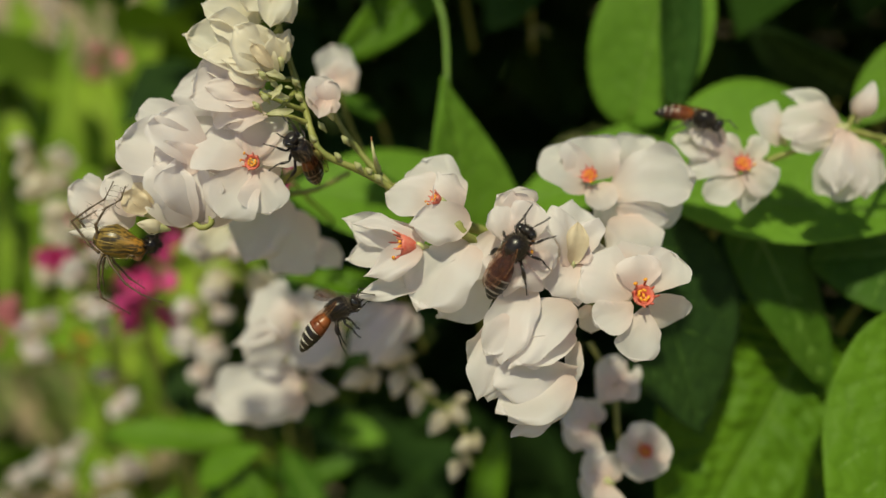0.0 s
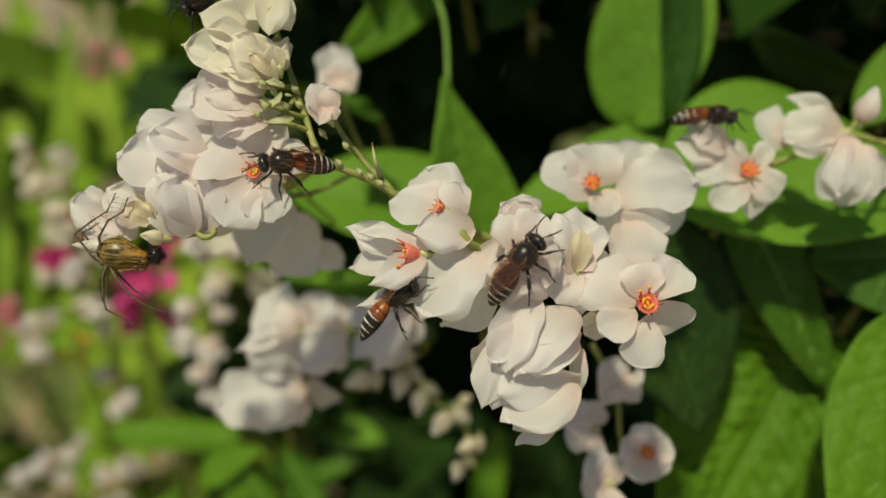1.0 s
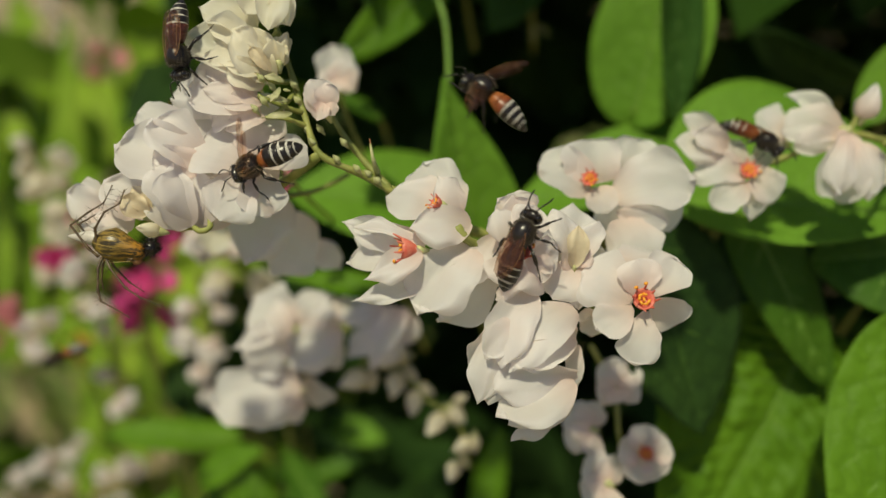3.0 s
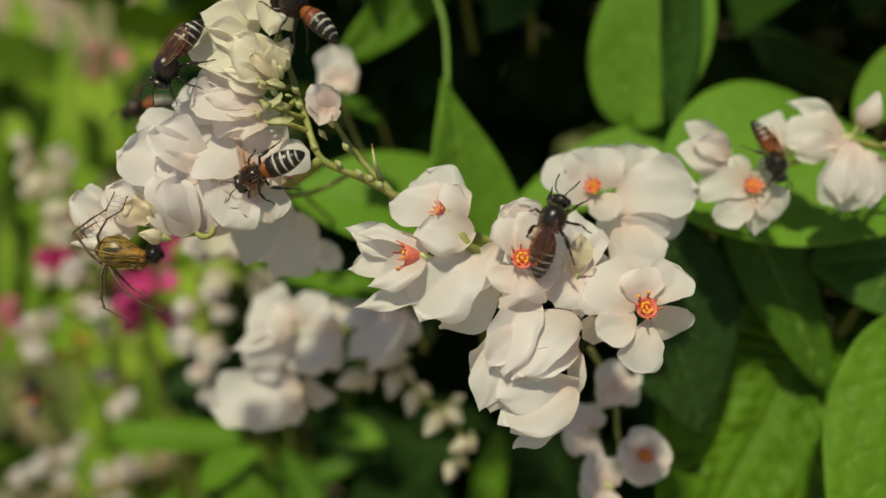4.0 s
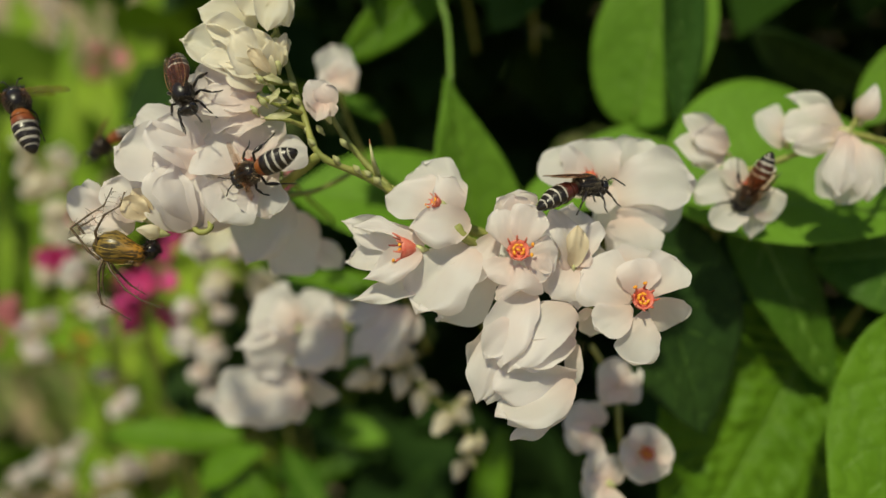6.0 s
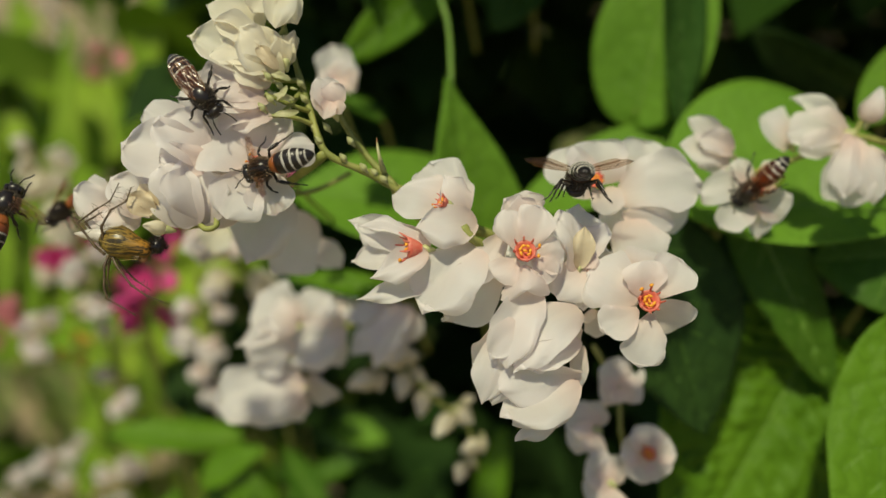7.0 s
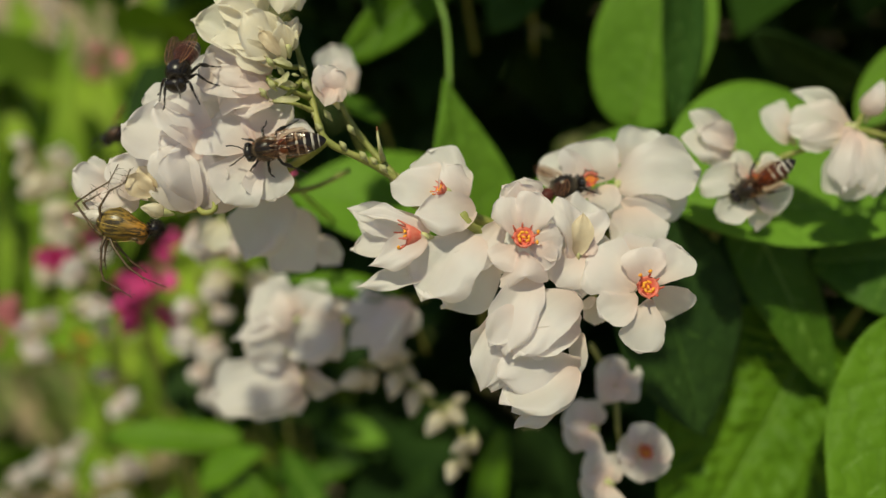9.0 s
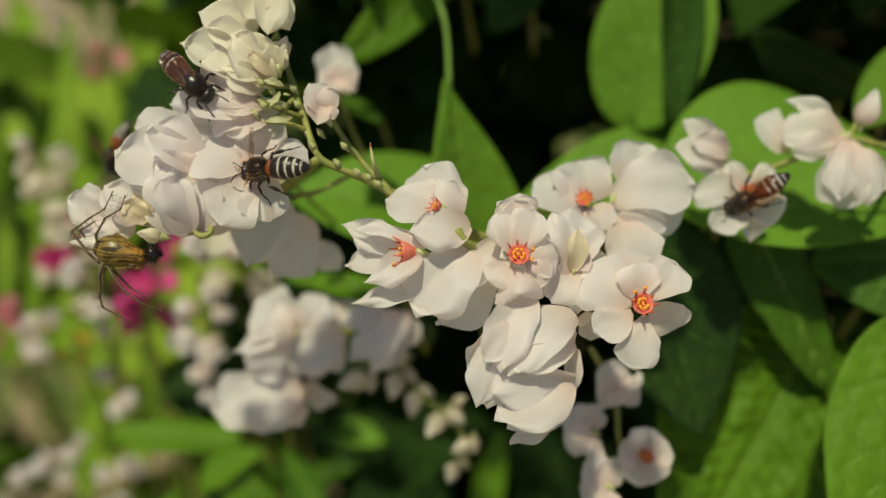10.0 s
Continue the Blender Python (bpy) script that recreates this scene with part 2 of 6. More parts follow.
def facing(a, e):
    """A way in the vine's axes: a degrees from the right towards up, e degrees towards the viewer."""
    a, e = radians(a), radians(e)
    return Vector((math.cos(e) * math.cos(a), -math.sin(e), math.cos(e) * math.sin(a)))


def axes(x, z):
    """The turn whose x axis is x and whose z axis leans to z."""
    x = Vector(x).normalized()
    z = Vector(z)
    z = z - x * z.dot(x)
    if z.length < 1e-6:
        z = x.orthogonal()
    z.normalize()
    y = z.cross(x)
    return Matrix((x, y, z)).transposed().to_4x4()


# ---- flowers ----
PETAL_SHAPES = {  # cup across, bend at the foot, curl at the tip, waviness
    "open": (0.22, 10, -35, 0.05),
    "cup": (0.35, 30, 25, 0.04),
}
PETALS = {}


def petal_mesh(length, width, shape, mat, turn=0):
    key = (round(length * 2) / 2, round(width * 2) / 2, shape, mat.name, turn % 4)
    if key not in PETALS:
        cup, bend, curl, wave = PETAL_SHAPES[shape]
        rng = random.Random(str(key))
        f1, f2, f3 = rng.uniform(2, 4), rng.uniform(0, 6), rng.uniform(-0.12, 0.12)
        n1, n2, ruffle = rng.uniform(7, 11), rng.uniform(0, 6), 0.02 + 0.45 * wave
        creases = [(rng.uniform(-0.55, 0.55), rng.choice((-1, 1)) * rng.uniform(0.16, 0.40)) for _ in range(2)]
        corner = rng.uniform(-0.9, 0.5)
        l, w = key[0] * MM, key[1] * MM
        line = [(0.0, 0.0)]
        for i in range(40):
            t = (i + 0.5) / 40
            ang = radians(-bend * (1 - t) + bend + curl * t * t)
            line.append((line[-1][0] + math.cos(ang) / 40, line[-1][1] + math.sin(ang) / 40))

        def surface(u, v):
            u = 0.5 - 0.5 * math.cos(math.pi * min(max(u, 0.0), 1.0)) * 1.0
            k = min(int(u * 40), 39)
            s = u * 40 - k
            x = line[k][0] + (line[k + 1][0] - line[k][0]) * s
            z = line[k][1] + (line[k + 1][1] - line[k][1]) * s
            wide = (max(u, 0) ** 0.66) * (max(1 - u, 0) ** 0.43) / 0.53 * 0.5 + 0.05 * (1 - u)
            tip = 0.035 * math.exp(-(v / 0.2) ** 2) * u ** 8
            edge = abs(v) ** 3
            wide *= 1 + 0.10 * edge * math.sin(n1 * u + n2 + (2.5 if v > 0 else 0)) + 0.03 * edge * math.sin(19 * u + n2 + v)
            y = v * wide * w / l
            x += (0.06 * edge * math.sin(n2 * 2 + 3 * v) - 0.05 * edge) * u
            lift = ruffle * edge * math.sin(n1 * 1.3 * u + n2 + 3 * v) * wide * 0.7
            p = Vector((x * 2.6 + n2 * 3, y * 2.6 + f2, n1))
            lift += (0.085 * noise.noise(p) + 0.022 * noise.noise(p * 3.1)) * min(1.0, u * 2.2)
            lift += 0.020 * math.sin(7 * v + n2) * math.sin(6 * u + f2) * u + 0.03 * math.sin(3.2 * v + f2 + 4 * u) * u
            lift += cup * v * v * wide * w / l
            # soft creases running from the claw to the rim
            for at, deep in creases:
                lift += deep * u * math.sqrt((v - at) ** 2 + 0.006) * wide
            lift += corner * max(0.0, abs(v) - 0.5) * max(0.0, u - 0.45) * wide * 4
            lift += wave * math.sin(f1 * v + f2 + 5 * u) * u * wide * 1.3
            lift -= 0.006 * math.exp(-(v / 0.12) ** 2) * math.sin(math.pi * u)
            return ((x + tip) * l, (y + f3 * u * u * 0.6) * l, (z + lift) * l)

        v, f = skin(surface, 18, 18)
        PETALS[key] = mesh_of("petal", v, f, mat)
    return PETALS[key]


def stamen_mesh():
    """A short cup whose rim is drawn out into slender filaments."""
    verts, faces = [], []
    n = 16
    rings = ((0.0, 0.55), (0.6, 0.95), (1.2, 1.2), (1.7, 1.3))
    for z, r in rings:
        for k in range(n):
            a = 2 * math.pi * k / n
            verts.append(Vector((r * math.cos(a), r * math.sin(a), z)) * MM)
    for i in range(len(rings) - 1):
        for k in range(n):
            a, b = i * n + k, i * n + (k + 1) % n
            faces.append((a, b, b + n, a + n))
    inner = len(verts)
    for z, r in ((1.7, 1.05), (1.0, 0.85)):
        for k in range(n):
            a = 2 * math.pi * k / n
            verts.append(Vector((r * math.cos(a), r * math.sin(a), z)) * MM)
    for k in range(n):
        a, b = 3 * n + k, 3 * n + (k + 1) % n
        faces.append((a, b, inner + (k + 1) % n, inner + k))
        faces.append((inner + k, inner + (k + 1) % n, inner + n + (k + 1) % n, inner + n + k))
    faces.append(tuple(inner + n + k for k in range(n)))
    pairs = [(verts, faces)]
    for k in range(8):
        a = 2 * math.pi * k / 8 + 0.2
        o = Vector((math.cos(a), math.sin(a), 0))
        pts = [(o * 1.18 + Vector((0, 0, 1.6))) * MM, (o * 1.4 + Vector((0, 0, 2.0))) * MM, (o * (1.42 + 0.14 * (k % 3)) + Vector((0, 0, 2.3 + 0.3 * (k % 2)))) * MM]
        pairs.append(tube(smooth_line(pts, 3), [0.14 * MM] * 4 + [0.11 * MM, 0.09 * MM, 0.08 * MM], 5))
    return mesh_of("stamen_cup", *joined(*pairs), CUP)


def ball(radius, stretch=1.0, sides=8, rings=6):
    return lathe([(-radius * stretch * math.cos(math.pi * (i + 0.08) / (rings + 0.16)), radius * math.sin(math.pi * (i + 0.08) / (rings + 0.16))) for i in range(rings + 1)], sides)


def anther_mesh():
    pairs = []
    rng = random.Random(4)
    for k in range(7):
        a = 2 * math.pi * k / 7
        r = 0.6 if k else 0.0
        p = Vector((r * math.cos(a), r * math.sin(a), 1.55 + 0.25 * rng.random())) * MM
        pairs.append(moved(ball(0.19 * MM, 1.7), Matrix.Translation(p) @ Euler((0, rng.uniform(0, 1), a + 1.3)).to_matrix().to_4x4()))
    for k, (x, y) in enumerate(((0.5, 0.9), (-0.3, 0.95))):
        p = Vector((x * 1.6, y * 1.6, 2.5)) * MM
        pairs.append(moved(ball(0.2 * MM, 1.4), Matrix.Translation(p)))
    return mesh_of("anther", *joined(*pairs), ANTHER)


STAMENS, ANTHERS = stamen_mesh(), anther_mesh()
CLAW = mesh_of("flower", *lathe([(-0.5 * MM, 0.05 * MM), (0, 0.2 * MM), (0.3 * MM, 0.1 * MM)], 8), NODE)
CALYX = mesh_of("flower", *lathe([(-1.0 * MM, 0.12 * MM), (-0.5 * MM, 0.32 * MM), (0, 0.5 * MM), (0.35 * MM, 0.5 * MM), (0.55 * MM, 0.25 * MM)], 10), NODE)


def flower(spray, at, axis, petals, centre=True, mat=None, size=1.0, centre_size=1.05, calyx=True, proud=0.0):
    """A flower at the point of its spray. axis: (a, e) of its face; petals: rows of (a, e, length mm, width mm, shape)."""
    mat = mat or PETAL
    look_way = facing(*axis)
    head = part("flower", CALYX if calyx else CLAW, spray, Matrix.Translation(Vector(at) * MM) @ axes(look_way, (0.1, 0.2, 1)))
    inv = axes(look_way, (0.1, 0.2, 1)).to_3x3().transposed()
    for i, (a, e, length, width, shape) in enumerate(petals):
        d = facing(a, e)
        n = look_way if abs(look_way.dot(d)) < 0.97 else Vector((0, -1, 0.2))
        m = axes(inv @ d, inv @ n)
        m.translation = inv @ (d * 0.45 * MM + look_way * 0.12 * MM * i)
        part("petal", petal_mesh(length * size, width * size, shape, mat, i), head, m)
    if centre:
        up = Matrix.Translation((proud * MM, 0, 0)) @ Matrix.Rotation(radians(90), 4, "Y") @ Matrix.Rotation(0.7 * len(spray.children), 4, "Z") @ Matrix.Scale(centre_size, 4)
        part("stamen_cup", STAMENS, head, up, "coral red cup with fine filaments")
        part("anther", ANTHERS, head, up, "yellow pollen-dusted anthers")
    return head


SEPALS = {  # cup across, arch along, curl of the tip, depth of the folds, fullness at the foot and at the tip, waviness, how pointed
    "broad": (0.14, 0.07, -0.12, 0.30, 0.66, 0.40, 0.055, 0.06),
    "slim": (0.34, 0.11, -0.06, 0.22, 0.80, 0.58, 0.040, 0.12),
    "round": (0.20, 0.08, -0.08, 0.16, 0.40, 0.24, 0.035, -0.02),
    "open": (0.10, 0.03, -0.16, 0.24, 0.85, 0.34, 0.045, 0.02),
    "cup": (0.42, 0.12, 0.08, 0.26, 0.58, 0.42, 0.045, 0.05),
    "fold": (-0.10, 0.10, -0.06, 0.68, 0.62, 0.44, 0.045, 0.08),
    "droop": (-0.95, 0.04, -0.20, 0.20, 0.60, 0.30, 0.040, 0.0),
}


def sepal_mesh(l, w, style, mat, seed):
    """A broad soft petal along x, creased from its claw, with an uneven wavy rim; it faces z."""
    cup, arch, curl, fold, a, b, wavy, point = SEPALS[style]
    rng = random.Random(seed)
    ph, bend, shear, twist = rng.uniform(0, 6), rng.uniform(-0.08, 0.08), rng.uniform(-0.14, 0.14), rng.uniform(-0.35, 0.35)
    creases = [(rng.uniform(-0.6, -0.05), rng.uniform(0.5, 1.0)), (rng.uniform(0.05, 0.6), rng.uniform(-1.0, -0.2))]
    sides = {}
    for side in (-1, 1):
        # each side has its own fullness, one blunt corner and its own roll of the rim
        sides[side] = (a * rng.uniform(0.85, 1.25), b * rng.uniform(0.75, 1.35), rng.uniform(0.62, 0.86), rng.uniform(0.02, 0.11), rng.uniform(-0.75, 0.4))

    def surface(u, v):
        u = 0.5 - 0.5 * math.cos(math.pi * u)
        side = 1 if v > 0 else -1
        a1, b1, at, corner, roll = sides[side]
        top = (a1 / (a1 + b1)) ** a1 * (b1 / (a1 + b1)) ** b1
        half = 0.5 * w * (u ** a1 * max(1 - u, 0) ** b1 / top * (1 + corner * math.exp(-((u - at) / 0.10) ** 2)) + 0.16 * (1 - u) ** 2)
        edge = abs(v) ** 3
        half *= 1 + 0.045 * edge * math.sin(11 * u + ph + 2 * side) + 0.02 * edge * math.sin(23 * u + 2 * ph)
        x = u * l - (0.03 + point) * l * abs(v) ** 1.5 * u ** 2 + 0.012 * l * noise.noise((3 * v, ph, 4)) * u
        y = v * half + bend * l * math.sin(math.pi * u) + shear * l * (u * u - 0.6 * u)
        z = arch * l * 4 * u * (1 - u) + curl * l * u ** 3 + cup * v * v * half + twist * v * half * (u - 0.3)
        for c, deep in creases:
            z += fold * deep * half * (math.sqrt((v - c) ** 2 + 0.012) - 0.3) * min(1.0, 2.0 * u)
        rim = max(0.0, abs(v) - 0.66)
        z += roll * 2.2 * rim * rim * half * (0.4 + math.sin(5 * u + ph + side)) * min(1.0, 2 * u) * 2
        z += wavy * l * math.sin(2.6 * v + ph + 3.4 * u) * u + 0.8 * wavy * l * edge * math.sin(9 * u + 2 * ph + v)
        z += l * u * (0.06 * noise.noise((2.4 * u + ph, 1.8 * v, seed % 17)) + 0.018 * noise.noise((7 * u + ph, 5 * v, seed % 13)))
        return (x, y, z)

    return mesh_of("petal", *skin(surface, 20, 18), mat)


def blossom(spray, at, axis, centre, calyx, mat, proud, petals):
    """A flower on its spray, in millimetres from the spray's pivot. petals: rows of foot, tip, width, the tilt of the face across and up, and its form;
    centre: the size of the stamen cup, if it shows."""
    turn = Matrix.Translation(Vector(at) * MM) @ axes(facing(*axis), (0.1, 0.2, 1))
    head = part("flower", CALYX if calyx else CLAW, spray, turn)
    back_turn = turn.inverted()
    for i, (foot, tip, width, (nx, nz), style) in enumerate(petals):
        foot, tip = Vector(foot) * MM, Vector(tip) * MM
        m = axes(tip - foot, (nx, -1, nz))
        m.translation = foot
        part("petal", sepal_mesh((tip - foot).length, width * MM, style, mat, round(1e5 * (foot.x + tip.z)) + i), head, back_turn @ m)
    if centre:
        up = Matrix.Translation((proud * MM, 0, 0)) @ Matrix.Rotation(radians(90), 4, "Y") @ Matrix.Rotation(0.7 * len(spray.children), 4, "Z") @ Matrix.Scale(0.9 * centre, 4)
        part("stamen_cup", STAMENS, head, up, "coral red cup with fine filaments")
        part("anther", ANTHERS, head, up, "yellow pollen-dusted anthers")
    return head


def bloom(spray, at, axis, size, spread=62, mat=None, centre=True, spin=0.0, shape="open", wide=0.85):
    """An even flower of five petals, three broad and two slim, opened by that many degrees."""
    w = facing(*axis)
    u = w.orthogonal().normalized()
    v = w.cross(u)
    rows = []
    for i in range(5):
        t = radians(spin + 72 * i)
        s = radians(spread + (8 if i % 2 else -6))
        d = w * math.cos(s) + (u * math.cos(t) + v * math.sin(t)) * math.sin(s)
        e = math.degrees(math.asin(max(-1, min(1, -d.y))))
        a = math.degrees(math.atan2(d.z, d.x))
        rows.append((a, e, size * (1.0 if i % 2 == 0 else 0.88), size * wide * (1.0 if i % 2 == 0 else 0.72), shape))
    return flower(spray, at, axis, rows, centre, mat, 1.0, size / 7.5)


BUD_SCALES = {}


def bud_scale(size, mat, turn):
    """One of the three keeled petals that wrap a closed bud; it bellies out and meets the others at the tip."""
    key = (round(size * 4) / 4, mat.name, turn)
    if key not in BUD_SCALES:
        l = key[0] * MM
        f = 1.7 * turn

        def surface(u, v):
            belly = 0.30 * (math.sin(math.pi * u ** 0.72) ** 0.72) + 0.02
            a = v * (1.45 - 0.25 * u)
            r = belly * (1 + 0.20 * v + 0.14 * math.exp(-(v / 0.25) ** 2) + 0.09 * math.sin(4 * v + f + 5 * u))
            return (u * l * (1 + 0.13 * math.cos(3 * v + f)), r * math.sin(a) * l, -r * math.cos(a) * l)

        BUD_SCALES[key] = mesh_of("petal", *skin(surface, 12, 12), mat)
    return BUD_SCALES[key]


def bud(spray, at, axis, size, mat=None):
    """A closed bud: three keeled petals wrapped over each other."""
    way = facing(*axis)
    head = part("bud", CALYX if size > 2 else CLAW, spray, Matrix.Translation(Vector(at) * MM) @ axes(way, (0.1, 0.2, 1)))
    for i in range(3):
        part("petal", bud_scale(size, mat or CREAM, i), head, Matrix.Rotation(radians(120 * i + 37 * at[0]), 4, "X"))
    return head


def stalk(spray, points, r0, r1, name="stem", mat=None, sides=7):
    pts = smooth_line([Vector(p) * MM for p in points])
    n = len(pts) - 1
    me = mesh_of(name, *tube(pts, [(r0 + (r1 - r0) * i / n) * MM * (1 + 0.10 * math.sin(i * 1.9) + 0.22 * max(0.0, math.sin(i * 0.83)) ** 6) for i in range(n + 1)], sides), mat or STEM)
    return part(name, me, spray)


def spray_thing(label, pivot, group="coral vine flower sprays"):
    return thing("flower_spray", VINE @ Matrix.Translation(Vector(pivot) * MM), label, "flowers", group)


# ---- leaves ----
def leaf_surface(l, w, cup, droop, heart, quilt, seed, lop=0.0, taper=0.75):
    rng = random.Random(seed)
    ph = rng.uniform(0, 6)

    def surface(u, v):
        u2 = 0.5 - 0.5 * math.cos(math.pi * u)
        wide = (u2 ** 0.42) * (1 - u2) ** taper / 0.545 * 0.5
        x = u2 * l - heart * l * abs(v) ** 1.5 * (1 - u2) ** 3
        y = v * wide * w * (1 + 0.03 * math.sin(9 * u + ph)) * (1 + lop * (1 if v > 0 else -1))
        z = cup * w * (abs(v) ** 1.4) * wide - droop * l * u2 * u2 + 0.02 * l * math.sin(7 * u2 + 2 * v + ph) * abs(v)
        side = math.sin((u2 * 7 - abs(v) * 2.0) * math.pi * 2)
        z += quilt * (abs(side) ** 0.6 - 0.5) * min(1, abs(v) * 4) * (1 - abs(v) ** 6)
        z -= 0.010 * w * math.exp(-(v / 0.05) ** 2)
        z += quilt * (0.9 * noise.noise((x * 260 + ph, y * 420, ph)) + 0.5 * noise.noise((x * 620, y * 620 + ph, 3))) * min(1, abs(v) * 5)
        return (x, y, z)

    return surface


def leaf(vine, foot, tip, width, normal, mat=None, cup=0.18, droop=0.10, heart=0.12, quilt=0.35, fine=(26, 22), lop=0.0, taper=0.75):
    """A heart-shaped leaf from foot to tip, in millimetres of the vine's axes, whose upper face leans to normal."""
    foot, tip = Vector(foot) * MM, Vector(tip) * MM
    l = (tip - foot).length
    m = axes(tip - foot, normal)
    m.translation = foot
    v, f = sheet(leaf_surface(l, width * MM, cup, droop, heart, quilt * MM, foot.x * 1e4, lop, taper), fine[0], fine[1], 0.3 * MM)
    ob = part("leaf", mesh_of("leaf", v, f, mat or LEAF), vine, m)
    rib, rib_mat = [], RIB_SHADE if mat in (LEAF_DEEP_SHADE, LEAF_SHADE) else RIB
    n = 12
    s = leaf_surface(l, width * MM, cup, droop, heart, 0.0, foot.x * 1e4, lop, taper)
    for i in range(n + 1):
        p = Vector(s(0.02 + 0.94 * i / n, 0.0))
        rib.append(p + Vector((0, 0, 0.05 * MM)))
    veins = []
    for k in range(1, 8):
        for side in (1, -1):
            u0 = 0.05 + 0.105 * k
            line = [Vector(s(min(u0 + 0.16 * t, 0.97), side * (0.02 + 0.86 * t))) + Vector((0, 0, 0.06 * MM)) for t in (0, 0.2, 0.4, 0.6, 0.8, 1)]
            veins.append(tube(line, [0.2 * MM * (1 - 0.13 * i) for i in range(6)], 5))
    part("vein_network", mesh_of("vein_network", *joined(*veins), rib_mat), ob)
    # the stalk of the leaf bends back into the vine
    inv = m.to_3x3().transposed()
    hook = [Vector((0, 0, 0)), inv @ Vector((0, 8, -1)) * MM + Vector((-0.12 * l, 0, 0)), inv @ Vector((2, 26, -12)) * MM + Vector((-0.2 * l, 0, 0))]
    part("petiole", mesh_of("petiole", *tube(smooth_line(hook), 0.45 * MM, 6), STEM), ob)
    part("midrib", mesh_of("midrib", *tube(rib, [0.38 * MM * (1 - 0.8 * i / n) for i in range(n + 1)], 6), rib_mat), ob)
    return ob


def leaf_heap(name, count, box, size, mat, seed, label, lean=(0, -0.4, 1), gap=None):
    """Many leaves over a region of the vine's axes, in one mesh."""
    rng = random.Random(seed)
    verts, faces = [], []
    (x0, x1), (y0, y1), (z0, z1) = box
    while count:
        p = Vector((rng.uniform(x0, x1), rng.uniform(y0, y1), rng.uniform(z0, z1)))
        if gap and gap(p):
            count -= 1
            continue
        l = rng.uniform(*size)
        d = Vector((rng.uniform(-1, 1), rng.uniform(-1, 1), rng.uniform(-1.2, 0.4)))
        n = Vector(lean) + Vector((rng.uniform(-.7, .7), rng.uniform(-.7, .7), rng.uniform(-.7, .7)))
        m = axes(d, n)
        m.translation = p
        k = len(verts)
        for x, y, z in ((0, 0, 0), (0.16, 0.36, 0.10), (0.5, 0.40, 0.12), (0.8, 0.18, 0.0), (1, 0, -0.14), (0.8, -0.18, 0.0), (0.5, -0.40, 0.12), (0.16, -0.36, 0.10), (0.5, 0, -0.01)):
            verts.append(place(*(m @ (Vector((x, y, z)) * l))))
        faces += [(k, k + 1, k + 8), (k + 1, k + 2, k + 8), (k + 2, k + 3, k + 8), (k + 3, k + 4, k + 8), (k + 4, k + 5, k + 8), (k + 5, k + 6, k + 8), (k + 6, k + 7, k + 8), (k + 7, k, k + 8)]
        count -= 1
    return tagged(new(name, mesh_of(name, verts, faces, mat)), label, "foliage", kind="stuff")


# ---- ground and the distance ----
def ground():
    n, verts, faces = 40, [], []
    for i in range(n + 1):
        for j in range(n + 1):
            a, b = 2 * i / n - 1, 2 * j / n - 1
            x, y = 60 * a * abs(a) ** 1.5, 60 * b * abs(b) ** 1.5
            verts.append((x, y, 0.03 * noise.noise((x * 1.3, y * 1.3, 0)) + 0.01 * noise.noise((x * 6, y * 6, 2))))
    for i in range(n):
        for j in range(n):
            a = i * (n + 1) + j
            faces.append((a, a + n + 1, a + n + 2, a + 1))
    tagged(new("ground", mesh_of("ground", verts, faces, SOIL)), "dry brown garden soil with dead grass", "ground", kind="structure")


def grass_tufts():
    rng = random.Random(12)
    verts, faces = [], []
    for _ in range(9000):
        x, y = rng.gauss(-0.8, 1.5), rng.gauss(2.0, 1.8)
        if x * x + y * y < 0.2 or noise.noise((x * 1.7, y * 1.7, 7)) < -0.12:
            continue
        h, a = rng.uniform(0.06, 0.30), rng.uniform(0, 6.28)
        w = rng.uniform(0.006, 0.016)
        lean = Vector((math.cos(a), math.sin(a), 0)) * h * rng.uniform(0.2, 0.8)
        side = Vector((-math.sin(a), math.cos(a), 0)) * w
        p = Vector((x, y, 0))
        k = len(verts)
        verts += [p - side, p + side, p + lean * 0.4 + Vector((0, 0, h * 0.7)) + side, p + lean * 0.4 + Vector((0, 0, h * 0.7)) - side, p + lean + Vector((0, 0, h * 0.8))]
        faces += [(k, k + 1, k + 2, k + 3), (k + 3, k + 2, k + 4)]
    tagged(new("grass", mesh_of("grass", verts, faces, GRASS)), "uneven green grass on brown soil", "grass", kind="stuff")


def herb_material():
    """Leaves of random tone: yellow-green ones, and dark ones coloured to stand for shaded gaps."""
    n = Nodes("undergrowth leaves")
    leaf_tone = n.ramp(n.island(), (0.0, (0.02, 0.05, 0.004)), (0.25, (0.08, 0.16, 0.009)), (0.5, (0.20, 0.38, 0.015)), (1.0, (0.36, 0.52, 0.045)))
    col = n.mix(n.ramp(n.noise(30.0), (0.35, (0, 0, 0)), (0.7, (0.6, 0.6, 0.6))), leaf_tone, (0.22, 0.30, 0.03))
    n.base(col, 0.6, 0.15)
    n.thin(col, 0.25)
    return n.mat


HERB = herb_material()
TALL = plain("tall herb leaf", (0.14, 0.27, 0.015), (0.28, 0.42, 0.04), 30, 0.6, 0.15, 0.2, 0.25)
GRASS = plain("grass blades", (0.10, 0.17, 0.03), (0.26, 0.31, 0.09), 20, 0.6, 0.3, 0.2, 0.3)
ground()
grass_tufts()

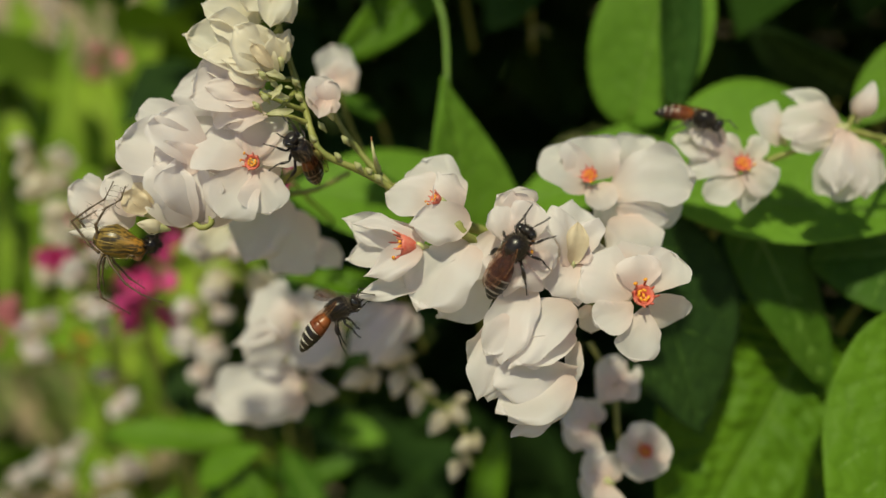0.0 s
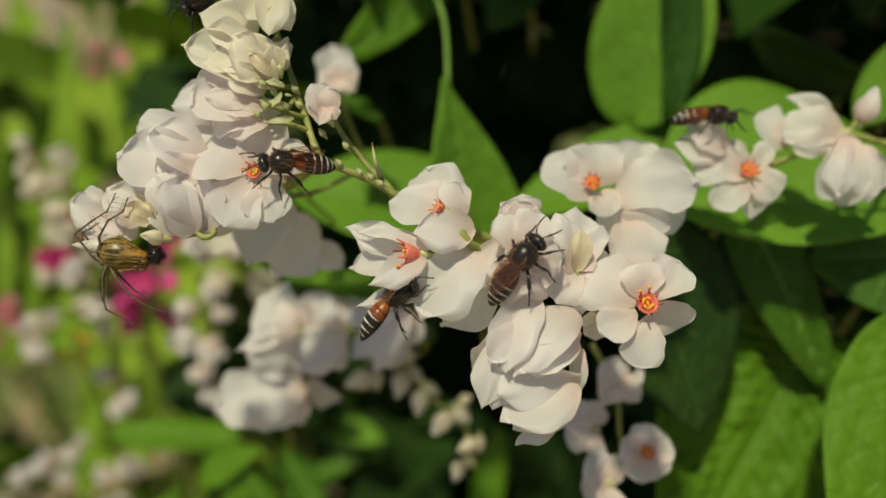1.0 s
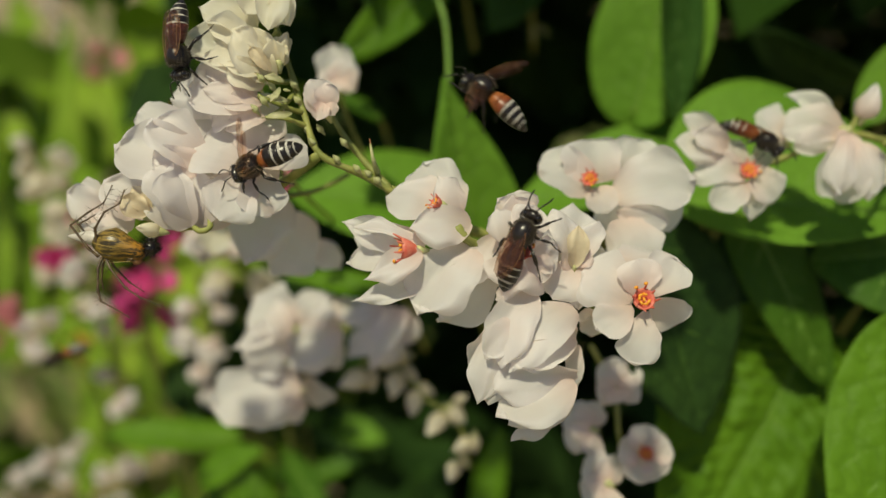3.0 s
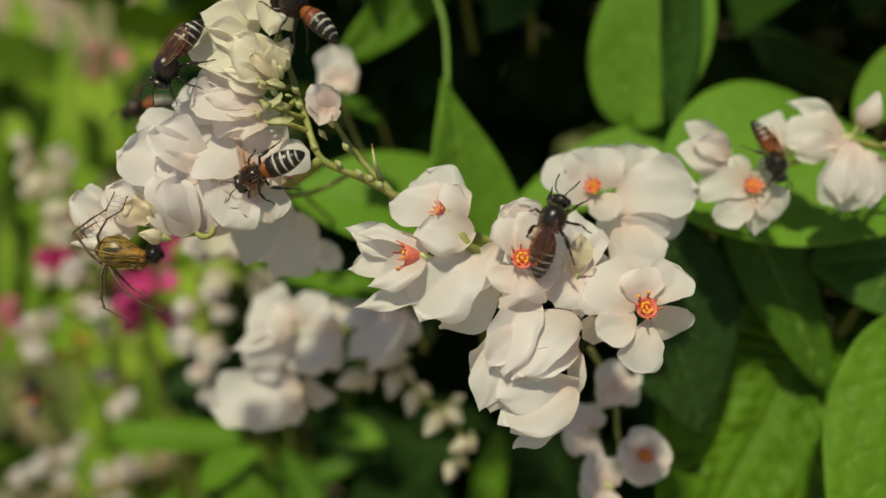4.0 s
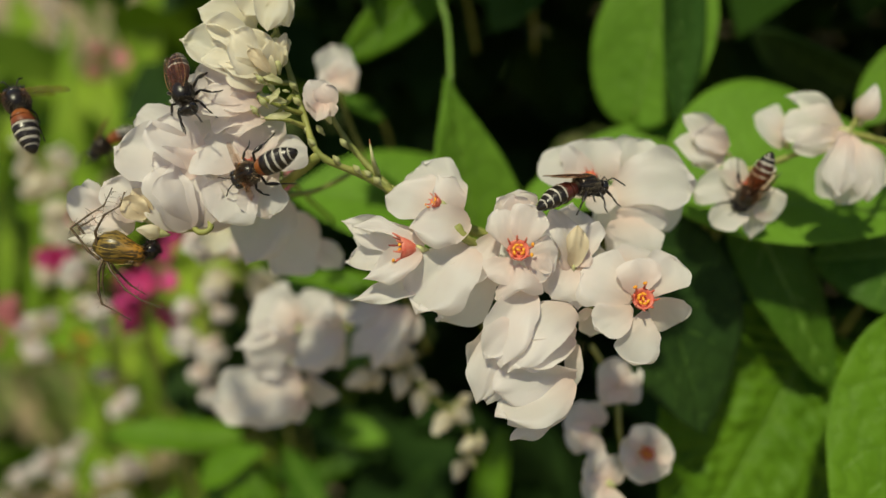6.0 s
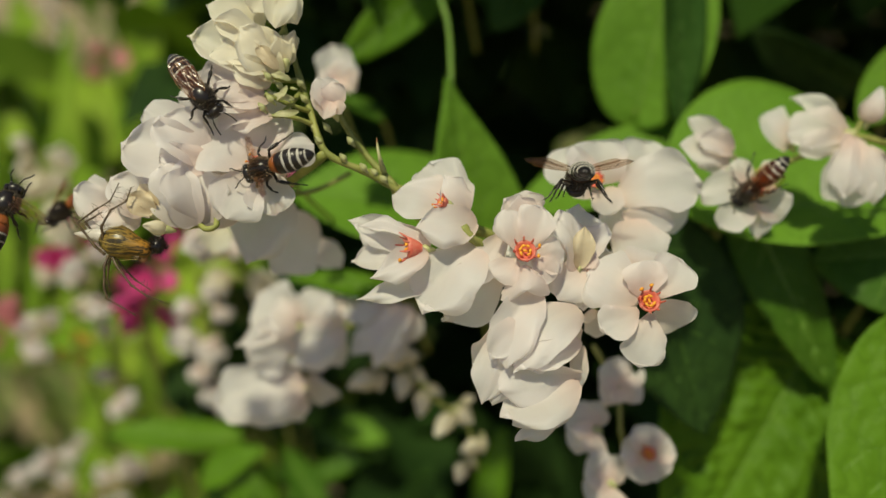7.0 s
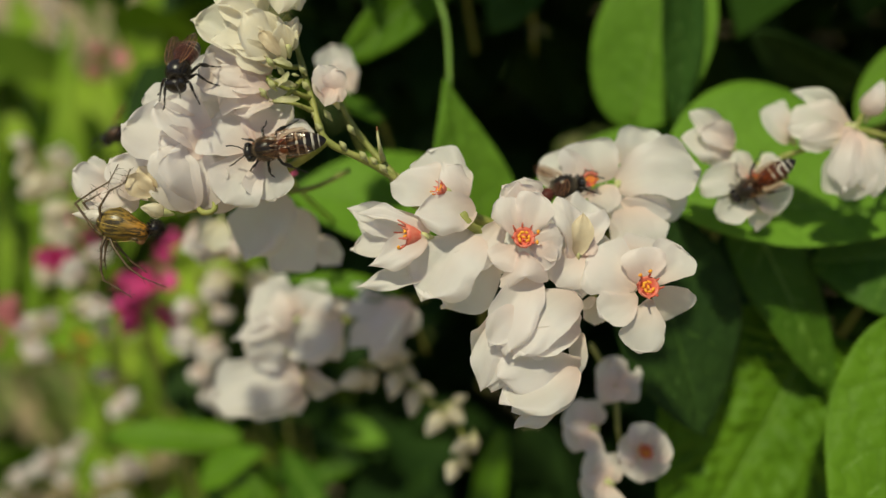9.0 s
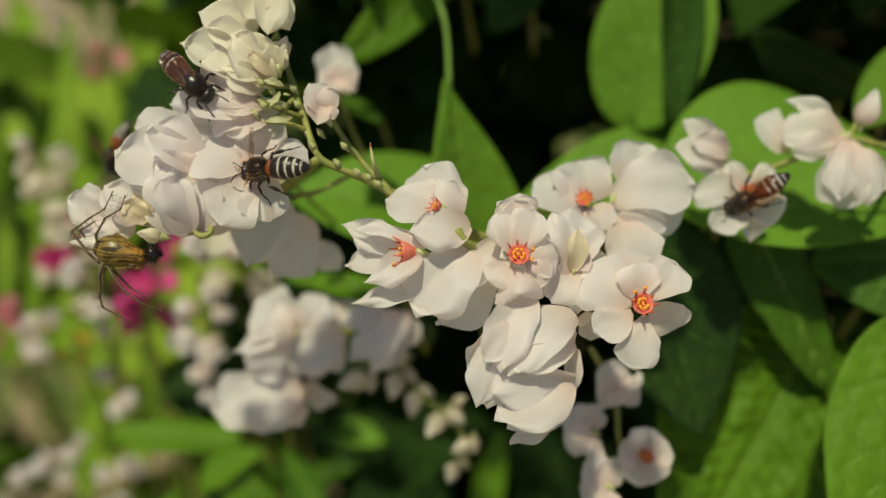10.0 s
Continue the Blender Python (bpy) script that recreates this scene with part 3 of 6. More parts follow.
# the inside of the vine, its shade put into the dark leaf colour
leaf_heap("vine_thicket", 5200, ((-75, 420), (120, 480), (-330, 230)), (18, 40), LEAF_DEEP_SHADE, 3, "tangle of coral vine leaves darkened in colour to stand for shade")
# unseen leaves added above the view, to keep the sun off the thicket
leaf_heap("upper_vine_growth", 9000, ((-70, 330), (44, 330), (44, 200)), (16, 34), LEAF_SHADE, 5, "added unseen canopy of vine leaves that keeps the sun out",
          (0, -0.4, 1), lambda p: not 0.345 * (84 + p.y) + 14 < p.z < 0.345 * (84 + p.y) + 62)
# low plants in the sun on the open side
leaf_heap("undergrowth", 2600, ((-520, -95), (170, 620), (-420, 170)), (26, 70), HERB, 8, "bright green undergrowth leaves in sunlight", (-0.1, -0.8, 0.7),
          lambda p: noise.noise((p.x * 0.014, p.y * 0.008, p.z * 0.006)) < (0.26 if p.x < -210 else 0.02) or (p.x < -0.42 * (84 + p.y) and -0.24 < p.z / (84 + p.y) < -0.07))

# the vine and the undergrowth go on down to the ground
leaf_heap("lower_vine_growth", 3600, ((-75, 420), (200, 760), (-800, -330)), (22, 46), LEAF_DEEP_SHADE, 13, "lower coral vine leaves down to the ground, with shade in their colour",
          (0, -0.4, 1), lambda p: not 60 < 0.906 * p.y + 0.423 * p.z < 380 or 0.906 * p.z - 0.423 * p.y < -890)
leaf_heap("low_undergrowth", 2400, ((-520, -95), (300, 900), (-800, -420)), (26, 70), HERB, 18, "green undergrowth leaves close to the soil", (-0.1, -0.4, 1),
          lambda p: 0.906 * p.y + 0.423 * p.z < 120 or 0.906 * p.z - 0.423 * p.y < -890)
trunk = thing("vine_trunk", Matrix.Translation((0.14, 0.36, 0.0)), "twisted brown woody stems of the coral vine", "vine")
for k in range(5):
    lean = Vector((0.05 * math.cos(2.1 * k), 0.05 * math.sin(2.1 * k), 0))
    line = smooth_line([lean - Vector((0, 0, 0.02)), lean * -0.6 + Vector((0, 0, 0.25)), lean * 1.2 + Vector((0.02 * k, 0, 0.5)), lean * 2.6 + Vector((0.03 * k - 0.05, -0.03, 0.85))], 6)
    part("stem", mesh_of("stem", *tube(line, [0.006 * (1 - 0.035 * i) for i in range(len(line))], 8), BARK), trunk)

# broad leaves of a tall herb on the sunny side
PIVOT = (-148.65, 220, 9.18)
herb = thing("tall_herb", VINE @ Matrix.Translation(Vector(PIVOT) * MM), "tall herb with long bright green leaves in sunlight", "plant")
for foot, tip, wide in (((-2.58, 10, -4.32), (-1.96, -5, 83.52), 17.91), ((-36.03, 20, -56.66), (-27.93, 5, 36.56), 12.72), ((15.27, 20, 34.01), (33.58, 0, 102.98), 25.44), ((16.05, -20, -100.99), (25.77, -30, -33.19), 14.38),
                        ((-34.76, 40, -39.32), (-22.05, 30, 55.02), 14.76), ((33.64, 40, 18.94), (9.31, 20, 74.57), 19.68), ((43.86, -10, -78.24), (34.88, -20, -40.34), 12.55)):
    leaf(herb, foot, tip, wide, (-0.2, -0.9, 0.4), TALL, 0.15, 0.08, 0.03, 0.3, (14, 10))
stalk(herb, ((-30.63, 80, -308.65), (-2.62, 20, -166.42), (-5.01, 20, -70.98), (-4.99, 15, 0.45)), 1.6, 0.9)

# ---- the leafy vine ----
PIVOT = (0, 30, 0)
vine = thing("coral_vine", VINE @ Matrix.Translation(Vector(PIVOT) * MM), "coral vine with broad heart-shaped bright green leaves", "vine")
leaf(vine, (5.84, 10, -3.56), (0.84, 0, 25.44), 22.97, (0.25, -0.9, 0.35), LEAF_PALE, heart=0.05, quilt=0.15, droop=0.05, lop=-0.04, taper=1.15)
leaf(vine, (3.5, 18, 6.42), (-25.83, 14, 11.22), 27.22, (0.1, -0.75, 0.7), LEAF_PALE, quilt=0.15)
leaf(vine, (-12.0, 26, 24.2), (-19.4, 22, 28.0), 5.4, (0.2, -0.75, 0.6), LEAF_HALF_SHADE, quilt=0.1)
leaf(vine, (1.1, 22, 50.18), (-17.53, 14, 30.45), 10.5, (0.65, -0.75, 0.1), quilt=0.1)
leaf(vine, (16.54, 30, 53.13), (8.91, 30, 41.25), 11.66, (0.3, -0.8, 0.5), LEAF_SHADE, quilt=0.1)
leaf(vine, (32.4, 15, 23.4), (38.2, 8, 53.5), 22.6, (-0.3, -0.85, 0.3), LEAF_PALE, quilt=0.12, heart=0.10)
# dark leaf added in place of a shadow across the pale leaf
leaf(vine, (35.6, 4, 51.8), (37.3, 5, 15.0), 17.2, (0.5, -0.7, 0.25), LEAF_SHADE, quilt=0.12, droop=0.03, taper=1.3)
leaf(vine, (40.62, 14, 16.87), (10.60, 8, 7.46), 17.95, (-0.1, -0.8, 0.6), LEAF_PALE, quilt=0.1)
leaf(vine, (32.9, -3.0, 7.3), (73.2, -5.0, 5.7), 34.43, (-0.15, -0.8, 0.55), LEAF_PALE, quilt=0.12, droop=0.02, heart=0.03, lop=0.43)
leaf(vine, (63.26, -10, -15.24), (53.44, -18, -47.29), 21.35, (-0.1, -0.85, 0.5), quilt=0.4, droop=0.02, heart=0.2, fine=(64, 54))
leaf(vine, (74.88, -3, 0.9), (54.52, -2, -1.98), 24.52, (0.1, -0.75, 0.1), LEAF_HALF_SHADE, quilt=0.2)
# turned from the sun, with deep shade put into its colour
leaf(vine, (29.11, -6, 1.67), (37.34, -4, -26.24), 24.08, (0.45, -0.72, -0.55), LEAF_DEEP_SHADE, quilt=0.3, droop=0.0)
leaf(vine, (57.59, 8, -16.08), (37.45, 4, -49.44), 43.30, (0.2, -0.85, 0.35), quilt=1.5, droop=0.02, fine=(64, 54))
leaf(vine, (45.42, 0, 5.12), (58.85, 0, -20.9), 13.43, (-0.1, -0.85, 0.4), LEAF_HALF_SHADE, cup=0.05, quilt=0.2)
leaf(vine, (52.41, 14, 3.86), (66.68, 18, -27.12), 18.19, (0.5, -0.8, 0.2), quilt=0.2)
leaf(vine, (79.9, 10, 32.3), (65.0, 6, 20.6), 13.4, (-0.2, -0.8, 0.5), quilt=0.1)
# two far leaves whose dark colour carries the shade
leaf(vine, (62.32, 50, 58.09), (72.58, 46, 35.47), 17.89, (0.6, -0.7, -0.1), LEAF_DEEP_SHADE, quilt=0.1)
leaf(vine, (79.09, 36, 32.14), (57.90, 30, 39.34), 12.99, (-0.3, -0.5, -0.8), LEAF_DEEP_SHADE, quilt=0.1)
leaf(vine, (70.86, 10, -7.21), (58.93, 8, 0.09), 10.87, (-0.2, -0.8, 0.5), LEAF_SHADE, quilt=0.1)
leaf(vine, (-8.58, 10, -7.21), (-25.07, 8, -3.32), 6.85, (0, -0.6, 0.8), quilt=0.1)
leaf(vine, (-44.08, 60, -58.81), (-18.45, 60, -46), 10.0, (-0.2, -0.6, 0.8), LEAF_HALF_SHADE, quilt=0.1, fine=(14, 12))
leaf(vine, (8.7, 65, -68.41), (12.3, 60, -40.88), 10.37, (-0.3, -0.8, 0.4), quilt=0.1, fine=(14, 12))
leaf(vine, (-11.38, 70, -70.32), (-3.16, 65, -51.28), 11.0, (0.3, -0.8, 0.4), LEAF_SHADE, quilt=0.1, fine=(14, 12))
leaf(vine, (-27.05, 50, -55.43), (-37.44, 65, -44.69), 8.0, (0.3, -0.8, 0.4), LEAF_HALF_SHADE, quilt=0.1, fine=(14, 12))
leaf(vine, (-49.2, 60, -43.2), (-77.39, 60, -40.5), 11.0, (-0.2, -0.6, 0.8), quilt=0.1)
stalk(vine, ((-2.19, 10, 43.92), (0.36, 8, 36.03), (0.9, 4, 25.1)), 0.5, 0.38, "stem", RIB)
rng = random.Random(31)
for _ in range(10):
    at = Vector((rng.uniform(-66, -26), rng.uniform(45, 85), rng.uniform(-68, -46)))
    way = Vector((rng.uniform(-1, 1), rng.uniform(-0.4, 0.4), rng.uniform(-0.3, 0.9))).normalized()
    leaf(vine, at, at + way * rng.uniform(8, 17), rng.uniform(6, 12), (rng.uniform(-0.5, 0.5), -0.7, 0.6), LEAF_PALE if rng.random() < 0.5 else LEAF, fine=(12, 10))
stalk(vine, ((70.56, -4, 15.47), (64.9, -6, 15.19), (55.43, -18, 13.15)), 0.5, 0.4)

BRACT = plain("pale green bract", (0.40, 0.41, 0.18), (0.62, 0.59, 0.35), 900, 0.5, 0.35, 0.3, 0.3)
# tan of the inner scales, also painted in for shading inside flowers
TAN = plain("tan inner scale", (0.62, 0.50, 0.33), (0.74, 0.64, 0.46), 500, 0.55, 0.3, 0.3, 0.25)

# ---- the spray of buds and flowers that the bees work on ----
PIVOT = (-5.95, 2, 6.4)
spray_a = spray_thing("white coral vine spray of open flowers and cream buds", PIVOT)
stalk(spray_a, ((0.57, 1, -0.57), (0, 0, 0), (-3.06, -1, 1.68), (-7.53, -2, 3.69), (-9.32, -1, 7.75), (-11.08, 0, 12.67), (-12.54, 0, 17.1), (-13.43, 0, 19.63)), 0.47, 0.28)
stalk(spray_a, ((0, 0, 0.13), (-2.95, 1, 3.28), (-5.07, 1, 5.84), (-6.8, 1, 8.53), (-7.76, 1, 9.68)), 0.42, 0.25, "side_stalk")
stalk(spray_a, ((-1.39, 0, 1.9), (-1.72, -2, 3.25), (-2.03, -2, 4.92)), 0.35, 0.08, "bract", NODE)
stalk(spray_a, ((-1.96, -2, 4.31), (-2.03, -2, 4.92), (-2.09, -2, 5.42)), 0.13, 0.05, "bract_tip", TWIG)
stalk(spray_a, ((-7.53, -2, 3.69), (-14.2, 4, -0.03), (-18.93, 2, -2.77), (-21.85, 0, -4.31), (-24.97, -1, -4.14), (-27.16, -1, -1.95), (-32.1, 1, 0.07)), 0.55, 0.3)
stalk(spray_a, ((-19.23, -3, -3.16), (-18.93, -4, -4.52), (-20.13, -4, -4.83), (-21.31, -3, -3.77)), 0.32, 0.3, "pedicel")
for pts in (((-9.63, -1, 8.38), (-12.02, -3, 8.95), (-13.91, -4, 9.67)), ((-11.08, 0, 12.03), (-12.63, -3, 11.39), (-14.22, -4, 12.08)), ((-11.72, 0, 14.57), (-13.47, -2, 13.46), (-15.07, -3, 14.45)), ((-9.01, -1, 6.81), (-11.41, -3, 7.42), (-15.07, -3, 7.42)),
            ((-10.77, 0, 10.77), (-11.71, -3, 8.33), (-13.01, -4, 7.25)), ((-12.67, 0, 17.73), (-13.47, -2, 16.24), (-15.94, -2, 17.17))):
    stalk(spray_a, pts, 0.28, 0.2, "pedicel")
# the opened flower under the walking bee
blossom(spray_a, (-14.28, -4, 2.05), (150, 78), 0.72, True, PETAL, -0.3, [
    ((-14.22, -3.5, 2.77), (-14.59, -3, 7.35), 5.12, (0, 0.1), "open"), ((-13.73, -3, 2.34), (-8.84, -3, 4.54), 4.03, (-0.2, 0.15), "open"),
    ((-14.87, -3.8, 2.26), (-20.55, -4.2, 4.62), 6.28, (0.15, 0.15), "open"), ((-14.7, -4, 1.63), (-17.64, -5.5, -3.61), 6.46, (0.1, 0.35), "open"),
    ((-13.86, -4, 1.51), (-12.55, -6, -3.16), 5.01, (-0.1, 0.45), "open")])
blossom(spray_a, (-20.88, -3, -4.02), (110, -45), 0, True, WITHERED, 0.0, [
    ((-20.58, -3, -4.02), (-19.08, -3.5, 1.07), 4.75, (-0.15, 0.1), "round"), ((-20.66, -3.5, -4.52), (-22.3, -5.4, 2.44), 5.16, (0.0, 0.25), "fold"),
    ((-21.17, -3.8, -4.52), (-24.29, -5.8, 1.57), 4.31, (0.3, 0.1), "round"), ((-22.04, -3, -4.2), (-25.57, -4, -0.18), 3.4, (0.3, -0.2), "round")])
# petals behind, deep in the cluster
blossom(spray_a, (-22.82, 2, 5.98), (150, -40), 0, False, PETAL, 0.0, [
    ((-17.37, 1, 0.71), (-25.41, 2, 4.68), 9.66, (0.1, 0.1), "round"), ((-16.73, 1, 5.2), (-23.47, 2, 10.51), 8.38, (0.1, 0.1), "round"),
    ((-13.53, 1, 2.63), (-17.64, 2, 10.51), 7.73, (0, 0.1), "round"), ((-17.24, 0.5, -3.15), (-23.3, 1.5, 0.75), 7.69, (0, 0.1), "round"),
    ((-14.05, 0.5, -0.6), (-17.37, 1, 3.27), 7.03, (0, 0.1), "round")])
blossom(spray_a, (-20.9, -2, 2.32), (160, -40), 0, True, PETAL, 0.0, [
    ((-21.85, 0, 6.01), (-27.97, -1, 8.43), 4.16, (0.1, 0.3), "round"), ((-20.77, -2, 2.01), (-29.5, -3, 4.3), 6.64, (0.1, 0.05), "cup"),
    ((-20.27, -3, 2.22), (-25.57, -4, 6.82), 5.35, (0.1, 0.35), "cup"), ((-22.75, -2, 0.34), (-28.69, -2, 0.59), 2.1, (0, 0.5), "slim"),
    ((-19.81, -3.5, 2.17), (-25.02, -4.5, 2.54), 3.38, (0.1, -0.2), "round"), ((-21.53, -1, 1.8), (-27.79, -1, 1.3), 3.76, (0.2, -0.1), "round")])
blossom(spray_a, (-14.71, -2, 9.74), (160, -40), 0, True, BLUSH, 0.0, [
    ((-14.4, -2, 10.49), (-21.64, -2, 12.22), 4.7, (0.05, 0.2), "round"), ((-14.28, -2.5, 9.34), (-21.68, -3, 8.57), 5.64, (0.1, 0.25), "cup"),
    ((-13.85, -3, 8.33), (-18.93, -4, 6.58), 3.65, (0.1, 0.35), "round"), ((-13.13, -3.5, 7.33), (-17.58, -4.5, 5.66), 2.66, (0.1, 0.4), "slim"),
    ((-14.76, -0.5, 9.4), (-24.7, 0, 10.64), 5.05, (0.2, 0.1), "round")])
blossom(spray_a, (-12.98, -2, 12.09), (150, -40), 0, True, CREAM, 0.0, [
    ((-13.08, -1, 12.75), (-23.0, -2, 15.81), 5.23, (0.1, 0.25), "cup"), ((-12.51, -3, 11.26), (-17.0, -4, 16.49), 4.01, (0.2, 0.15), "cup"),
    ((-12.5, -2.5, 12.42), (-14.22, -3.5, 16.62), 2.93, (-0.2, 0.1), "round"), ((-13.13, -3.5, 11.28), (-17.22, -4.5, 12.86), 3.02, (0.1, -0.1), "round")])
blossom(spray_a, (-13.12, -3, 13.46), (150, -40), 0, False, CREAM, 0.0, [
    ((-13.24, -3, 13.1), (-20.38, -4, 14.31), 2.92, (0.1, 0.3), "fold"), ((-13.58, -2.6, 14.17), (-19.9, -3.2, 17.68), 3.18, (0.15, 0.2), "cup"),
    ((-12.88, -3.5, 12.49), (-17.91, -5, 13.22), 2.05, (0.1, 0.0), "slim"), ((-12.75, -3, 13.71), (-15.98, -4.2, 17.15), 2.43, (0.1, 0.2), "fold")])
blossom(spray_a, (-13.73, -3, 10.29), (150, -40), 0, False, BLUSH, 0.0, [
    ((-13.61, -3, 10.65), (-20.44, -3.8, 12.91), 2.8, (0.1, 0.35), "fold"), ((-14.05, -3.2, 9.64), (-19.89, -4.4, 10.24), 2.78, (0.1, 0.0), "fold"),
    ((-13.64, -3.4, 8.87), (-18.03, -4.6, 8.29), 2.42, (0.1, 0.4), "slim")])
# pale bracts along the stem
blossom(spray_a, (-11.0, -3.5, 10.37), (170, 10), 0, False, BRACT, 0.0, [
    ((-11.3, -3.5, 11.28), (-13.4, -4.4, 11.69), 0.85, (0.1, 0.3), "slim"), ((-10.82, -3.5, 9.21), (-13.01, -4.5, 9.5), 0.78, (0.1, 0.2), "slim"),
    ((-10.39, -3.2, 7.93), (-13.4, -4.4, 7.24), 0.91, (0.1, 0.3), "slim"), ((-11.6, -3.8, 10.61), (-12.51, -4.6, 8.65), 0.72, (0.1, 0.1), "slim")])
# tan inner scales, whose colour stands in for the shading inside the flowers
blossom(spray_a, (-12.29, -4, 11.9), (130, 20), 0, False, TAN, 0.0, [
    ((-12.53, -4, 12.26), (-14.67, -4.6, 14.76), 1.44, (0.2, -0.3), "cup"), ((-13.18, -3.8, 11.09), (-14.53, -4.2, 12.09), 1.09, (0.1, -0.3), "cup")])
blossom(spray_a, (-15.27, -1, 17.32), (140, -40), 0, True, CREAM, 0.0, [
    ((-14.96, -1, 16.82), (-20.9, -2, 19.39), 5.1, (0.15, 0.3), "cup"), ((-15.33, 0, 17.73), (-18.87, 0, 21.02), 4.05, (0, 0.2), "round"),
    ((-14.28, -2.5, 15.92), (-19.35, -3, 17.01), 3.07, (0.1, -0.1), "round")])
blossom(spray_a, (-12.98, -2, 22.36), (-90, -30), 0, True, CREAM, 0.0, [
    ((-13.47, -2, 22.12), (-15.57, -2.5, 18.5), 3.58, (0.1, 0.2), "cup"), ((-12.62, -2.5, 22.07), (-12.77, -4, 16.24), 3.53, (0.1, 0.2), "cup"),
    ((-12.11, -2, 22.24), (-10.8, -3, 17.01), 2.83, (-0.2, 0.2), "cup"), ((-13.08, -1, 22.83), (-12.45, -1, 18.07), 4.38, (0, 0), "round")])
blossom(spray_a, (-11.9, -3, 13.22), (95, 15), 0, True, CREAM, 0.0, [
    ((-11.9, -3, 13.1), (-12.53, -4, 15.76), 2.07, (0.1, 0.1), "cup"), ((-11.88, -2.5, 13.21), (-10.92, -3, 15.3), 1.84, (-0.2, 0.1), "cup"),
    ((-11.99, -2, 13.21), (-11.86, -2, 16.55), 2.23, (0, 0.1), "round")])
# the half-closed flowers over the spider
blossom(spray_a, (-25.95, -3, -3.41), (140, -30), 0, True, PETAL, 0.0, [
    ((-26.34, -2, -3.37), (-30.6, -3, 0.63), 4.43, (0.1, 0.2), "cup"), ((-26.88, -2.5, -3.14), (-28.95, -4, -1.27), 3.17, (0.1, 0.1), "cup"),
    ((-27.7, -2, -3.74), (-33.03, -2.5, -4.12), 3.21, (0.1, 0.1), "round")])
blossom(spray_a, (-30.29, -1, -3.33), (150, -30), 0, True, PETAL, 0.0, [
    ((-30.29, -1, -3.08), (-35.25, -2, -0.89), 3.73, (0.1, 0.2), "cup"), ((-30.72, 0, -2.54), (-34.83, 0, 0.31), 3.42, (0.1, 0.1), "round"),
    ((-30.17, -2, -3.86), (-34.01, -2, -3.74), 2.72, (0.1, 0.2), "round")])
blossom(spray_a, (-25.42, -4.4, -3.1), (140, 20), 0, False, TAN, 0.0, [
    ((-25.37, -4.2, -3.09), (-27.93, -5, -1.21), 2.4, (0.1, -0.2), "cup"), ((-25.21, -4, -2.84), (-26.98, -4.4, -0.21), 2.05, (0, 0.1), "cup")])
# a plump bud on its own stalk
blossom(spray_a, (-6.73, -2, 8.01), (115, 15), 0, True, PETAL, 0.0, [
    ((-6.82, -1, 8.31), (-7.7, -1, 12.19), 3.38, (0, 0.1), "cup"), ((-6.79, -2, 8.01), (-8.75, -2.8, 11.67), 3.2, (0.2, 0.15), "cup"),
    ((-6.96, -2.5, 8.05), (-9.09, -3, 10.29), 2.33, (0.2, 0.1), "cup"), ((-6.24, -2.4, 8.44), (-6.67, -2.8, 11.43), 2.46, (-0.2, 0.2), "cup"),
    ((-7.13, -3, 9.19), (-7.67, -3.4, 7.04), 1.95, (0.1, 0.0), "cup"), ((-6.4, -3, 9.19), (-5.76, -3.2, 7.68), 1.83, (-0.2, 0.0), "cup")])
bud(spray_a, (-12.11, -2, 14.39), (65, 20), 2.6)
bud(spray_a, (-24.18, -4, -5.01), (170, 30), 2.2)
bud(spray_a, (-27.49, 1, -0.57), (120, 20), 4.0)
for q in ((-8.15, -2, 4.68), (-8.82, -1, 6.19), (-9.95, -1, 9.44), (-10.38, -1, 11.19), (-5.43, -2, 2.82), (-3.2, -2, 1.83), (-2.12, -1, 1.43), (-1.06, -1, 0.68), (-11.82, -1, 15.26), (-13.01, -4, 8.76), (-13.91, -4, 7.85), (-12.32, -3, 10.47), (-7.28, -2, 6.16), (-4.81, -1, 4.81), (-13.31, -4, 11.18)):
    bud(spray_a, q, (130, 30), 1.1, NODE)

# ---- the spray of large white flowers in the middle ----
PIVOT = (7.43, 3, -1.86)
spray_b = spray_thing("white coral vine spray with large open and folded flowers", PIVOT)
stalk(spray_b, ((-13.45, 0, 8.33), (-9.04, 4, 6.28), (-4.38, 3, 3.91), (0.43, 5, 2.6), (4.62, 6, -0.13), (10.1, 6, -3.55), (12.84, 6, -0.13), (16.26, 6, 6.04)), 0.7, 0.4)
stalk(spray_b, ((-13.45, 0, 8.33), (-11.33, 11, 5.9), (-6.88, 37, 3.78), (-5.62, 67, -1.43)), 0.6, 0.6)
stalk(spray_b, ((-5.99, -5.6, 3.96), (-5.03, -5.6, 2.76), (-2.88, -3.5, 1.55)), 0.62, 0.45, "pedicel")
stalk(spray_b, ((4.49, 5, -0.11), (2.14, 2, -2.01), (1.69, -1, -4.41)), 0.5, 0.4, "pedicel")
stalk(spray_b, ((9.91, 5, -3.49), (10.39, 4, -7.46), (9.48, 1, -7.8)), 0.4, 0.3, "pedicel")
# the half-open flower by the stem
blossom(spray_b, (-7.43, -5.6, 6.24), (155, 30), 0.6, True, PETAL, 0.2, [
    ((-5.95, -3, 5.39), (-9.47, -0.5, 11.99), 6.28, (0.3, -0.1), "broad"), ((-5.55, -4.5, 5.32), (-8.15, -5, 9.53), 3.76, (0.1, 0.3), "slim"),
    ((-7.31, -4, 5.71), (-13.54, -4, 7.91), 5.87, (0.1, 0.35), "broad"), ((-4.41, -5, 4.46), (-10.71, -7.5, 4.03), 4.52, (0.0, 0.1), "broad")])
